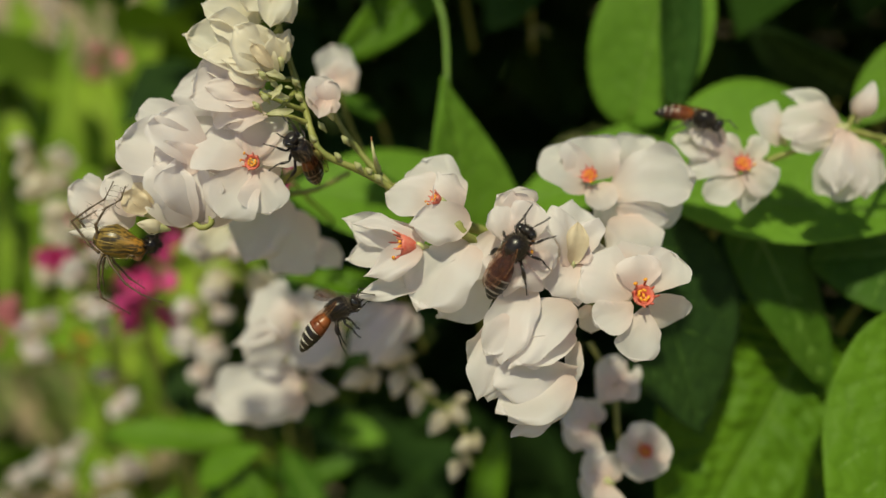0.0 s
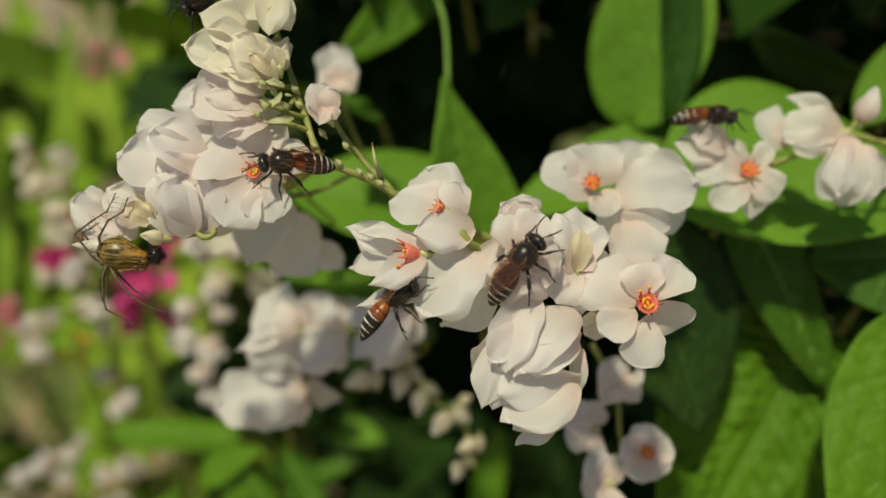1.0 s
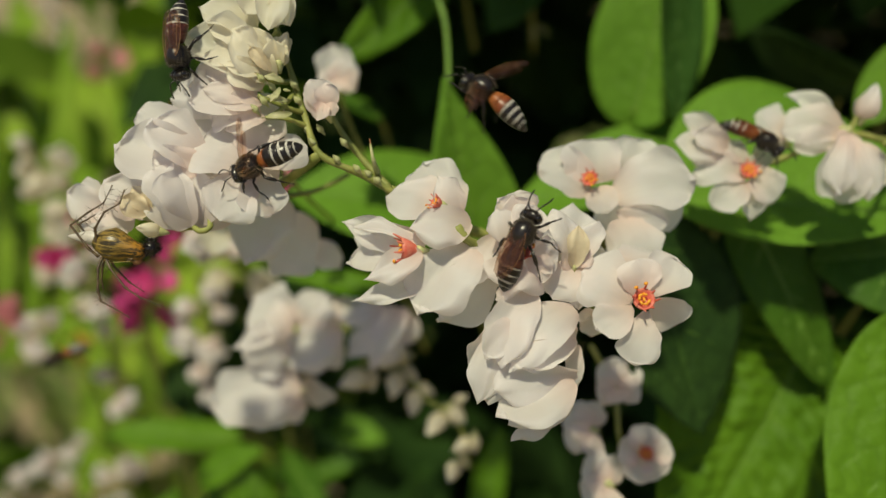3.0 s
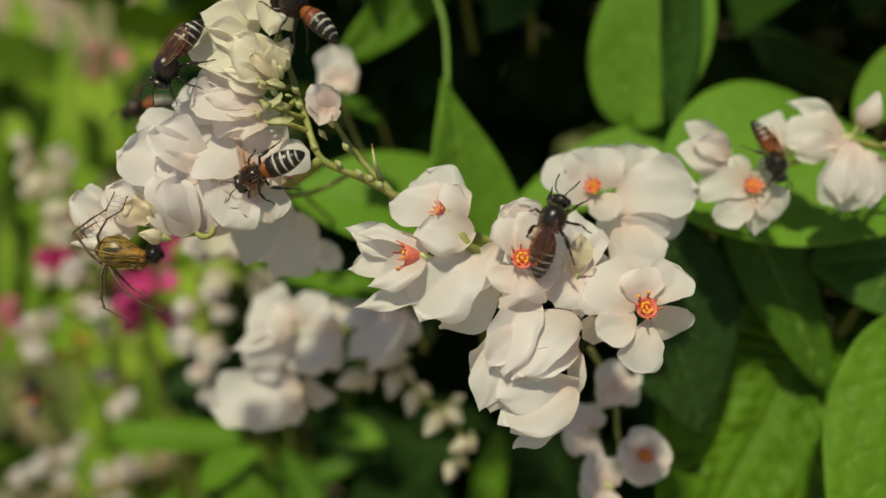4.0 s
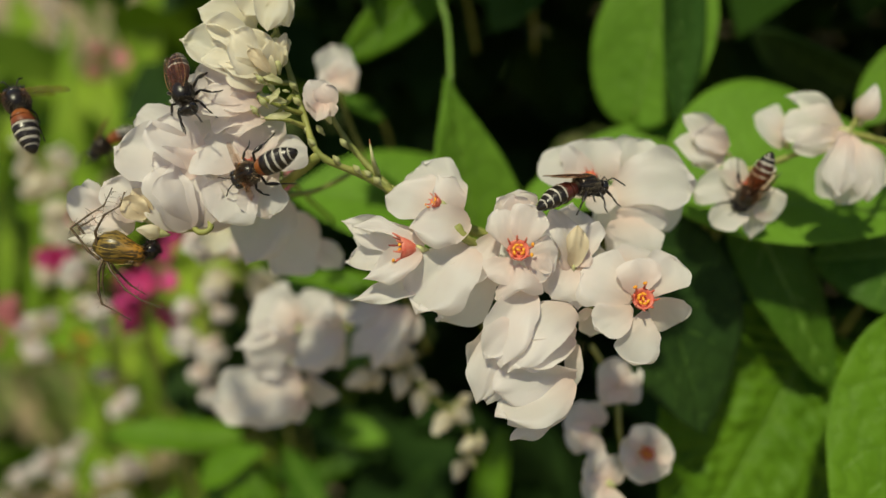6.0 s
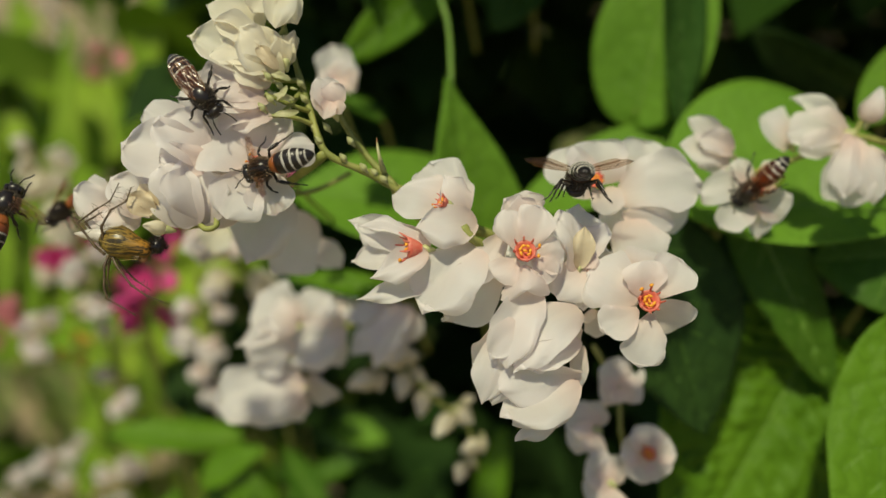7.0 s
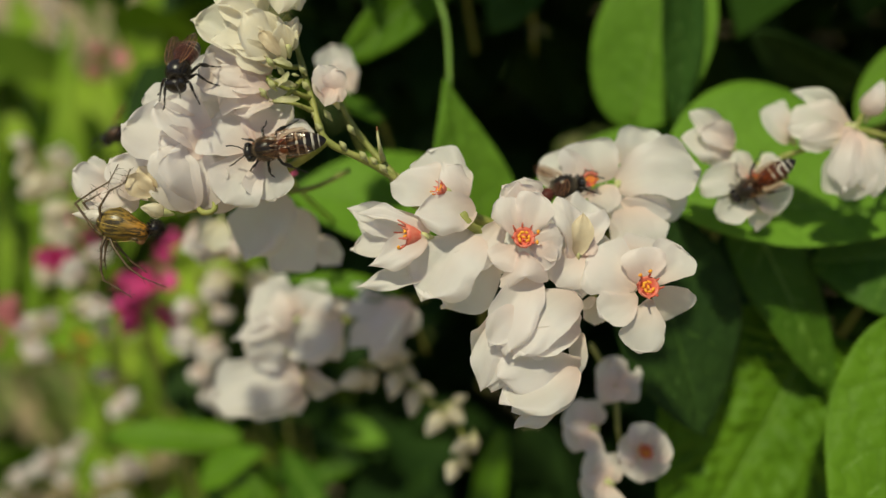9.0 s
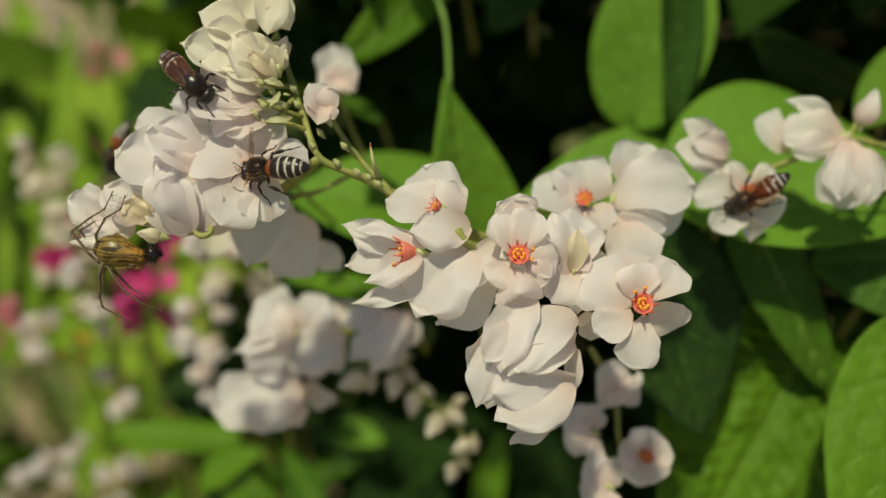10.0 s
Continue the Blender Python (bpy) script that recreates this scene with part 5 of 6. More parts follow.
for k, (q, mat, reach, count) in enumerate(pinks):
    kind = {"pink petal": "deep pink", "pale rose petal": "pale rose", "yellow petal": "yellow"}[mat.name]
    s = thing("flower_cluster", VINE @ Matrix.Translation(Vector(q) * MM), kind + " flower cluster among the green leaves", "flowers", "coloured flower clusters")
    rng = random.Random(50 + k)
    stalk(s, (Vector((5, 180, -560)), Vector((2, 120, -200)), Vector((0, 40, -30)), Vector((0, 0, 0))) if reach > 2 else (Vector((4, 20, -6)), Vector((1, 3, -reach)), Vector((0, 0, 0))), 0.7 if reach > 2 else 0.3, 0.3)
    for i in range(count):
        at = Vector((rng.uniform(-1, 1), rng.uniform(-0.5, 0.5), rng.uniform(-1, 1))) * reach * 0.8
        bloom(s, at, (rng.uniform(0, 360), rng.uniform(20, 70)), reach * 0.75, rng.uniform(35, 65), mat, False, rng.uniform(0, 72), "cup")


# ---- bees ----
def profile_ball(x0, x1, r, n=8, power=0.5):
    return [(x0 + (x1 - x0) * i / n, max(r * (max(0.0, 1 - (2 * i / n - 1) ** 2)) ** power, 0.04 * r)) for i in range(n + 1)]


def fur(pair, count, length, seed, width=0.03, bald=None):
    """Short hairs standing on a body."""
    rng = random.Random(seed)
    verts, faces = pair
    out_v, out_f = [], []
    for _ in range(count):
        f = rng.choice(faces)
        w = [rng.random() for _ in f]
        c = sum((verts[i] * q for i, q in zip(f, w)), Vector()) / sum(w)
        if bald and bald(c):
            continue
        n = (verts[f[1]] - verts[f[0]]).cross(verts[f[2]] - verts[f[0]])
        if n.length < 1e-14:
            continue
        n.normalize()
        if n.dot(c - Vector((c.x, 0, 0))) < 0:
            n = -n
        n = (n + Vector((rng.uniform(-.6, .2), rng.uniform(-.4, .4), rng.uniform(-.4, .4)))).normalized()
        s = n.orthogonal().normalized() * width * MM
        k = len(out_v)
        out_v += [c - s, c + s, c + n * length * MM * rng.uniform(0.6, 1.2)]
        out_f.append((k, k + 1, k + 2))
    return out_v, out_f


class BeeKit:
    """Meshes that all the bees share, in a bee's own axes: x ahead, z its back."""

    def __init__(self):
        m = MM
        thorax = lathe([(x * m, r * m) for x, r in profile_ball(-1.4, 1.2, 1.15, 12, 0.42)], 18, 1.0)
        self.thorax = mesh_of("thorax", *thorax, SHELL)
        self.fur = mesh_of("fur", *fur(thorax, 6500, 0.30, 1, 0.015, lambda c: c.z > 0.84 * m and -0.95 * m < c.x < 0.9 * m), FUZZ, False)
        self.fur_tawny = mesh_of("fur", *fur(thorax, 4200, 0.30, 1, 0.016), TAWNY, False)
        head = lathe([(x * m, r * m) for x, r in profile_ball(-0.6, 0.6, 0.98, 10, 0.5)], 16, 0.92)
        self.head = mesh_of("head", *moved(head, pose(0, 0, -0.0003, 0, 20, 0)), SHELL)
        self.head_fur = mesh_of("fur", *fur(head, 500, 0.2, 5, 0.013), FUZZ, False)
        self.eye = mesh_of("eye", *[q if i else [Vector((v.x, v.y * 0.8, v.z * 1.35)) for v in q] for i, q in enumerate(ball(0.44 * m, 0.9, 12, 8))], EYE_MAT)
        ant = smooth_line([Vector((0, 0, 0)), Vector((0.45, 0.35, 0.4)) * m, Vector((0.75, 0.5, 0.45)) * m, Vector((1.35, 0.75, 0.05)) * m, Vector((1.95, 0.85, -0.35)) * m])
        self.antenna = mesh_of("antenna", *tube(ant, [(0.06 if i < 10 else 0.07) * m for i in range(len(ant))], 6), SHELL)
        waist = [(-1.2, 0.4), (-1.5, 0.3)]
        cuts = [-1.45, -2.35, -3.25, -4.05, -4.8, -5.45, -6.2]

        def radius(x):
            t = (x + 1.45) / (-4.75)
            return 1.18 * max(0.0, math.sin(math.pi * min(1, 0.12 + 0.88 * t)) ** 0.62 * (1 - 0.06 * t)) + 0.05

        def sag(x):
            t = (x + 1.45) / (-4.75)
            return (-0.9 * t * t) * m

        self.segments = []
        for i in range(6):
            a, b = cuts[i], cuts[i + 1]
            rows = []
            for k in range(6):
                x = a + (b - a) * k / 5
                rows.append((x * m, (radius(x) + (0.05 if k == 5 and i < 5 else 0.0) - (0.05 if k == 0 else 0.0)) * m))
            rows.append(((b + 0.06) * m, radius(b) * 0.9 * m))
            self.segments.append((lathe(rows, 16, 0.82, lambda x: sag(x / m)), a, b))
        self.rings = []
        for i in (2, 3, 4, 5):
            a = cuts[i]
            verts, faces = [], []
            for k in range(15):
                turn = radians(90 + 15 * (k - 7))
                wide = 0.05 + (0.08 if i == 5 else 0.22) * math.cos(radians(11.5 * (k - 7))) ** 1.5 + 0.03 * math.sin(5 * k + 2 * i)
                for j, h in enumerate((-0.03, 0.035, 0.045, 0.035, -0.03)):
                    x = a - 0.02 - wide * j / 4
                    r = radius(x) + h
                    verts.append(Vector((x, r * math.cos(turn), 0.82 * r * math.sin(turn) + sag(x) / m)) * m)
            for k in range(14):
                for j in range(4):
                    faces.append((5 * k + j, 5 * k + j + 1, 5 * k + j + 6, 5 * k + j + 5))
            self.rings.append(mesh_of("pale_band", verts, faces, BAND))
        self.segment = {}
        for mat in (SHELL, RUST, MAROON):
            self.segment[mat.name] = [mesh_of("abdomen_segment", *pair, mat) for pair, _, _ in self.segments]
        self.waist = mesh_of("abdomen", *lathe([(x * m, r * m) for x, r in ((-1.1, 0.35), (-1.5, 0.45), (-2.4, 0.6), (-5.0, 0.4), (-5.8, 0.15))], 10, 0.9, lambda x: sag(x / m)), SHELL)

        def wing(length, width, back):
            def surface(u, v):
                wide = (u ** 0.55) * (1 - u) ** 0.3 / 0.62 * 0.5
                return (-u * length * m, (v * wide + back * u) * width * m, 0.07 * m * math.sin(6 * u + 3 * v) + 0.03 * m * math.sin(14 * v))
            v, f = sheet(surface, 10, 6, 0.03 * m)
            return v, f
        pair = joined(wing(5.0, 1.45, 0.1), moved(wing(3.6, 1.05, 0.0), Matrix.Translation((-0.3 * m, -0.65 * m, -0.08 * m))))
        other = [Vector((v.x, -v.y, v.z)) for v in pair[0]], [tuple(reversed(q)) for q in pair[1]]
        lines = [tube(smooth_line([Vector((-u * 4.85, 0.8 * y * (1 - 0.35 * max(0, u - 0.6)), 0.02)) * m for u, y in row]), 0.024 * m if k == 0 else 0.013 * m, 4) for k, row in enumerate((
            ((0.02, 0.1), (0.2, 0.62), (0.5, 0.95), (0.8, 0.98)), ((0.02, 0.05), (0.3, 0.30), (0.6, 0.42), (0.9, 0.5)), ((0.05, -0.05), (0.3, -0.15), (0.6, -0.1), (0.85, 0.05)),
            ((0.3, 0.30), (0.34, 0.05), (0.3, -0.15)), ((0.48, 0.36), (0.52, 0.1), (0.5, -0.12)), ((0.6, 0.95), (0.64, 0.6), (0.62, 0.42)), ((0.7, 0.45), (0.72, 0.2), (0.74, -0.02))))]
        veins = joined(*lines)
        self.veins = {1: mesh_of("wing_vein", *veins, TWIG), -1: mesh_of("wing_vein", [Vector((v.x, -v.y, v.z)) for v in veins[0]], [tuple(reversed(q)) for q in veins[1]], TWIG)}
        self.wings = {mat.name: {1: mesh_of("wing", *pair, mat), -1: mesh_of("wing", *other, mat)} for mat in (WING, WING_SMOKY)}

        def leg(points, hind=False):
            """Thigh, shin and foot with their joints."""
            pts = [Vector(p) * m for p in points]
            line, radii = [], []
            fat = (0.15, 0.20 if hind else 0.14, 0.085, 0.06)
            for q in range(len(pts) - 1):
                for k in range(4):
                    line.append(pts[q].lerp(pts[q + 1], k / 4))
                    radii.append(fat[min(q, 3)] * (0.72, 1.0, 1.08, 0.95)[k] * m)
            line.append(pts[-1])
            radii.append(0.05 * m)
            a = tube(line, radii, 7)
            a = joined(a, fur(a, 60, 0.22, len(points), 0.02))
            return {1: a, -1: ([Vector((v.x, -v.y, v.z)) for v in a[0]], [tuple(reversed(q)) for q in a[1]])}
        # walking pose: legs reach out and down
        self.legs = [{side: mesh_of("leg", *pair, SHELL) for side, pair in leg(p, h).items()} for p, h in (
            (((0.8, 0.5, -0.7), (1.3, 1.25, -0.45), (2.0, 1.5, -1.25), (2.4, 1.7, -1.9), (2.75, 1.9, -2.2)), False),
            (((0.0, 0.6, -0.9), (0.1, 1.7, -0.45), (0.25, 2.4, -1.35), (-0.05, 2.8, -2.0), (-0.15, 3.3, -2.3)), False),
            (((-0.7, 0.5, -0.9), (-1.4, 1.7, -0.4), (-2.3, 2.2, -1.3), (-2.9, 2.5, -1.9), (-3.5, 2.8, -2.3)), True))]
        # flight pose: hind legs trail and hang
        self.legs_hung = [{side: mesh_of("leg", *pair, SHELL) for side, pair in leg(p, h).items()} for p, h in (
            (((0.7, 0.4, -0.7), (1.3, 0.8, -0.9), (2.0, 0.8, -0.9), (2.9, 0.9, -0.6), (3.3, 1.0, -0.7)), False),
            (((0.0, 0.5, -0.9), (-0.2, 1.0, -1.5), (0.2, 1.2, -2.3), (0.3, 1.2, -3.2), (0.5, 1.2, -3.6)), False),
            (((-0.7, 0.4, -0.9), (-1.2, 0.9, -1.4), (-1.4, 1.1, -2.3), (-1.7, 1.1, -3.6), (-1.7, 1.1, -4.5)), True))]


KIT = BeeKit()
FLIP = Matrix.Diagonal((1, -1, 1, 1))


def wing_pose(side, spread, lift):
    """Where a wing sits on the bee: folded back at a spread of some 10 degrees, out at 70."""
    return pose(0.0002, 0.0006 * side, 0.00105, -8 * side, lift, -spread * side)


def bee(label, rust=2, spread=14, hung=False, tawny=False, size=1.0, lift=12, bend=0, smoky=False, red=None):
    """A dwarf honey bee; rust: how many of its first segments are red; spread: the wings' angle from its back."""
    ob = thing("honey_bee", VINE, label, "bee", "bees on the coral vine")
    grow = Matrix.Scale(size, 4)
    trunk = part("thorax", KIT.thorax, ob, grow)
    part("fur", KIT.fur_tawny if tawny else KIT.fur, trunk)
    head = part("head", KIT.head, ob, grow @ pose(0.00168, 0, -0.00018))
    part("fur", KIT.head_fur, head)
    for s, f in ((1, Matrix.Identity(4)), (-1, FLIP)):
        part("eye", KIT.eye, head, f @ pose(0.00005, 0.00068, -0.00005, 0, 0, 15), "glossy dark eye")
        part("antenna", KIT.antenna, head, f @ pose(0.0004, 0.0002, 0.0002))
        wing = part("wing", KIT.wings[(WING_SMOKY if smoky else WING).name][s], ob, grow @ wing_pose(s, spread, lift), "veined translucent wing")
        part("wing_vein", KIT.veins[s], wing)
        for me in (KIT.legs_hung if hung else KIT.legs):
            part("leg", me[s], ob, grow)
    belly = part("abdomen", KIT.waist, ob, grow @ pose(0, 0, 0, 0, bend, 0))
    for i in range(6):
        part("abdomen_segment", KIT.segment[((red or RUST) if i < rust else SHELL).name][i], belly, None, "rust red segment" if i < rust else "black segment")
    for me in KIT.rings:
        part("pale_band", me, belly, None, "white hair band")
    return ob


bee_a = bee("dwarf honey bee with black and white bands head-down on a flower", 1, 2, tawny=True, size=1.0, lift=-4)
bee_b = bee("dark dwarf honey bee with folded wings on a white flower", 2, -6, size=1.08, smoky=True, lift=-5, bend=-9, red=MAROON)
bee_c = bee("hovering dwarf honey bee with rust red waist and hanging legs", 2, 62, True, size=1.03, lift=4, bend=-12)
bee_d = bee("rust red banded honey bee beside plump white buds", 4, 4, size=1.0, lift=-4)
bee_e = bee("dark honey bee climbing down pale flowers", 2, -4, size=1.04, smoky=True, lift=-4, red=MAROON)
bee_f = bee("far honey bee flying low over the leaves", 2, 60, True, size=0.95)
bee_g = bee("honey bee flying behind the pale flowers", 2, 60, True, size=0.95)


# ---- the spider ----
def jointed(points):
    """A line with straight stretches between its joints."""
    line = []
    for a, b in zip(points, points[1:]):
        line += [a.lerp(b, k / 4) for k in range(4)]
    return line + [points[-1]]


def lynx_spider():
    ob = thing("lynx_spider", VINE, "amber lynx spider with long spiny legs on the buds", "spider")
    m = MM
    rows = ((-3.3, 0.25), (-2.9, 0.85), (-2.2, 1.35), (-1.4, 1.68), (-0.5, 1.75), (0.4, 1.55), (1.2, 1.35), (2.0, 1.25), (2.6, 1.05), (3.1, 0.75), (3.3, 0.4))
    body = lathe([(x * m, r * m) for x, r in rows], 18, 1.05, lambda x: -0.12 * x)
    body = [v + Vector((0, 0.16, 0.38)) * m * noise.noise(v * 620) + Vector((0, 0, 0.5 * m * math.exp(-((v.x / m - 0.2) / 1.3) ** 2))) * (1 if v.z > 0 else -0.2) for v in body[0]], body[1]
    trunk = part("carapace", mesh_of("carapace", *body, AMBER), ob, pose(0, 0, 0, 0, 4, 0), "striped amber carapace")
    rng = random.Random(3)
    for k in range(5):
        a = radians(-75 + 34 * k + 16 * rng.random())
        pts = []
        for x, r in rows[1:8 - k % 3]:
            pts.append(Vector((x * m, 1.1 * r * m * math.cos(a) * -1, 1.2 * r * m * math.sin(a) - 0.12 * x * m)))
        part("stripe", mesh_of("stripe", *tube(smooth_line(pts, 3), 0.03 * m, 5), STRIPES[k % 2]), trunk, None, "pale and dark stripe")
    part("abdomen", mesh_of("abdomen", *lathe([(x * m, r * m) for x, r in ((-5.9, 0.08), (-5.0, 0.45), (-3.8, 0.85), (-2.6, 1.05), (-1.2, 1.1), (-0.4, 0.6))], 14, 0.9), SILVER), ob, pose(-0.0006, 0.0004, 0.0009, 0, 4, 0), "pointed silver abdomen")
    ball_head = moved(ball(0.95 * m, 0.85, 12, 8), pose(0.0040, 0, -0.0001))
    head = joined(ball_head, tube([Vector((3.8, .3, .3)) * m, Vector((3.6, .4, 1.3)) * m], [0.16 * m, 0.03 * m], 5), tube([Vector((4.2, -.2, .3)) * m, Vector((4.5, -.3, 1.1)) * m], [0.16 * m, 0.03 * m], 5))
    face = part("head", mesh_of("head", *head, SHELL), ob, None, "dark tufted head")
    part("fur", mesh_of("fur", *fur(ball_head, 420, 0.65, 2, 0.04), SHELL, False), face)
    part("fang", mesh_of("fang", *moved(ball(0.55 * m, 1.2, 8, 6), pose(0.0022, 0, -0.0016)), TWIG), ob)
    legs = [
        [(-2.2, -0.6, -1.2), (-3.4, -0.8, -0.2), (-5.6, -0.8, 2.6), (-3.6, -0.5, 4.2), (-1.8, -0.3, 5.4), (-0.9, 0, 7.6)],
        [(-2.0, 0.3, -0.9), (-3.2, 0.6, 0.2), (-5.4, 0.8, 2.8), (-4.4, 0.8, 3.3), (-3.3, 0.8, 4.0)],
        [(-2.2, -1.0, 0.2), (-2.3, -1.5, 2.2), (-1.2, -1.5, 4.2), (0.6, -1.3, 5.3), (1.1, -1.2, 7.0)],
        [(-1.8, -0.6, -1.3), (-2.1, -1.0, -2.6), (-2.0, -1.2, -5.2), (-1.6, -1.2, -6.6), (0.2, -1.0, -7.6), (1.8, -0.9, -8.6)],
        [(-1.4, -0.6, -1.2), (-0.6, -1.0, -2.6), (1.3, -1.2, -4.9), (3.0, -1.0, -6.1), (5.8, -0.6, -7.2)],
        [(-1.6, 0.8, -1.2), (-1.2, 1.4, -2.4), (0.6, 1.8, -4.4), (2.4, 2.0, -5.6)],
        [(-2.0, 0.8, -1.2), (-2.6, 1.4, -2.4), (-2.9, 1.8, -4.2), (-2.7, 2.0, -5.4)],
        [(1.2, -0.5, -1.2), (1.9, -0.8, -1.5), (2.5, -0.6, -0.9)],
    ]
    for pts in legs:
        line = jointed([Vector(p) * m for p in pts])
        n = len(line) - 1
        rad = [(0.15 * (1 - i / n) + 0.05 + (0.04 if i % 4 == 0 else 0)) * m for i in range(n + 1)]
        pairs = [tube(line, rad, 6)]
        for i in range(2, n, 1):
            for _ in range(2):
                d = Vector((rng.uniform(-1, 1), rng.uniform(-1, 1), rng.uniform(-1, 1))).normalized()
                pairs.append(tube([line[i], line[i] + d * 0.95 * m], [0.04 * m, 0.015 * m], 3))
        part("leg", mesh_of("leg", *joined(*pairs), LEG_MAT), ob)
    return ob


STRIPES = (plain("pale amber stripe", (0.42, 0.28, 0.06), (0.52, 0.38, 0.12), 900, 0.35), plain("dark amber stripe", (0.035, 0.022, 0.006), (0.08, 0.045, 0.012), 900, 0.35))
spider = lynx_spider()
for piece in spider.children:
    piece.matrix_basis = Matrix.Scale(0.86, 4) @ piece.matrix_basis


# ---- what moves: the sprays sway in the wind and the bees go about ----
def sway(ob, pivot, rows, at=None):
    """rows: seconds, shift across and up in millimetres, lean in degrees, about the pivot; at: where a thing sits that rides along."""
    p = Vector(pivot)
    ride = Matrix.Translation((Vector(at) - p) * MM) if at else Matrix.Identity(4)
    walk(ob, [(t, VINE @ Matrix.Translation((p + Vector((dx, 0, dz))) * MM) @ Matrix.Rotation(radians(-lean), 4, "Y") @ ride) for t, dx, dz, lean in rows])


def fly(ob, rows):
    """rows: seconds, place in millimetres, heading from the right towards up, lean towards the viewer, roll of the back."""
    path = []
    for t, x, y, z, a, e, r in rows:
        turn = Matrix.Rotation(radians(-a), 4, "Y") @ Matrix.Rotation(radians(-e), 4, "Z") @ Matrix.Rotation(radians(90 + r), 4, "X")
        path.append((t, VINE @ Matrix.Translation(Vector((x, y, z)) * MM) @ turn))
    walk(ob, path)


def motions():
    wind_a = [(0, 0.1, 0.46, -0.87), (0.5, 0.24, 0.03, 0.01), (1, 0.32, -0.13, 0.43), (1.5, 0.27, -0.03, 0.17), (2, 0.1, 0.11, -0.15), (2.5, -0.12, 0.35, -0.65), (4, 0.24, -0.29, -0.19), (4.5, 0.19, -0.31, 0.03), (5, 0, 0, 0), (5.5, -0.17, 0.16, -0.02), (7, 0.68, 0.33, -0.81), (7.5, 0.89, 0.76, -1.32), (8, 0.89, 1.37, -2.18), (8.5, 0.75, 1.65, -2.9), (9, 0.58, 1.53, -2.3), (9.5, 0.24, 0.67, -1.59), (10, 0.05, -0.17, -0.11)]
    sway(spray_a, (-5.95, 2, 6.4), wind_a)
    sway(spider, (-5.95, 2, 6.4), wind_a, (-34.12, -3, -0.3))
    sway(spray_b, (7.43, 3, -1.86), [(0, -0.05, 0.63, 0.34), (0.5, 0.18, 0.1, 0.57), (1, 0.38, -0.22, 0.59), (1.5, 0.27, -0.03, 0.41), (2, 0.05, 0.19, 0.41), (2.5, -0.09, 0.52, 0.43), (4, 0.32, -0.56, -0.1), (4.5, 0.27, -0.47, -0.03), (5, 0, 0, 0), (5.5, -0.17, 0.32, 0.38), (7, 0.61, 0.21, -0.34), (7.5, 0.92, 0.8, -0.07), (8, 0.88, 1.58, 0.21), (8.5, 0.69, 1.81, -0.2), (9, 0.47, 1.6, -0.11), (9.5, 0.13, 0.58, -0.67), (10, -0.06, -0.14, 0.01)])
    sway(spray_c, (52.2, 15, 13.92), [(0, -0.44, 0.42, 0), (0.5, -0.44, -0.14, 0), (1, -0.11, -0.14, 0), (1.5, 0, -0.14, 0), (2, -0.11, 0.14, 0), (2.5, -0.11, 0.42, 0), (4, 0.12, -0.84, 0), (4.5, 0.12, -0.98, 0), (5, 0, 0, 0), (5.5, -0.22, 0.14, 0), (7, 0.56, -0.28, 0), (7.5, 0.9, 0, 0), (8, 0.9, 0.56, 0), (8.5, 0.9, 0.56, 0), (9, 0.67, 0.56, 0), (9.5, 0.23, -0.56, 0), (10, -0.11, -0.56, 0)])
    sway(spray_d, (-21.94, 49, -11.66), [(0, -0.3, 0.9, 0), (0.5, 0.29, 0.45, 0), (1, 0.29, 0.15, 0), (1.5, 0.29, 0.45, 0), (2, 0.29, 0.45, 0), (2.5, -0.16, 0.45, 0), (4, -0.45, 0.15, 0), (4.5, -0.3, 0.15, 0), (5, 0, 0, 0), (5.5, 0, 0.3, 0), (7, 0.15, 0.75, 0), (7.5, 0.6, 1.05, 0), (8, 0.29, 1.5, 0), (8.5, -0.3, 1.95, 0), (9, -0.3, 1.8, 0), (9.5, -0.3, 1.05, 0), (10, -0.16, -0.15, 0)])
    sway(spray_e, (-21, 13, 2.93), [(0, -0.11, 0.33, 0), (0.5, 0.11, 0.16, 0), (1, 0.11, 0.05, 0), (1.5, 0.11, 0.16, 0), (2, 0.11, 0.16, 0), (2.5, -0.06, 0.16, 0), (4, -0.16, 0.05, 0), (4.5, -0.11, 0.05, 0), (5, 0, 0, 0), (5.5, 0, 0.11, 0), (7, 0.05, 0.28, 0), (7.5, 0.22, 0.38, 0), (8, 0.11, 0.55, 0), (8.5, -0.11, 0.71, 0), (9, -0.11, 0.66, 0), (9.5, -0.11, 0.38, 0), (10, -0.06, -0.05, 0)])
    sway(spray_f, (-7.8, 42, -19.4), [(0, 0.32, 0, 0), (0.5, 0.64, -0.16, 0), (1, 0.8, -0.16, 0), (1.5, 0.8, -0.16, 0), (2, 0.64, -0.16, 0), (2.5, 0.32, -0.16, 0), (4, -0.48, -0.16, 0), (4.5, -0.33, -0.16, 0), (5, 0, 0, 0), (5.5, 0.48, 0, 0), (7, 1.28, -0.32, 0), (7.5, 0.97, -0.32, 0), (8, 0.64, -0.32, 0), (8.5, 0.16, -0.32, 0), (9, -0.17, -0.16, 0), (9.5, -0.17, -0.16, 0), (10, -0.17, -0.32, 0)])
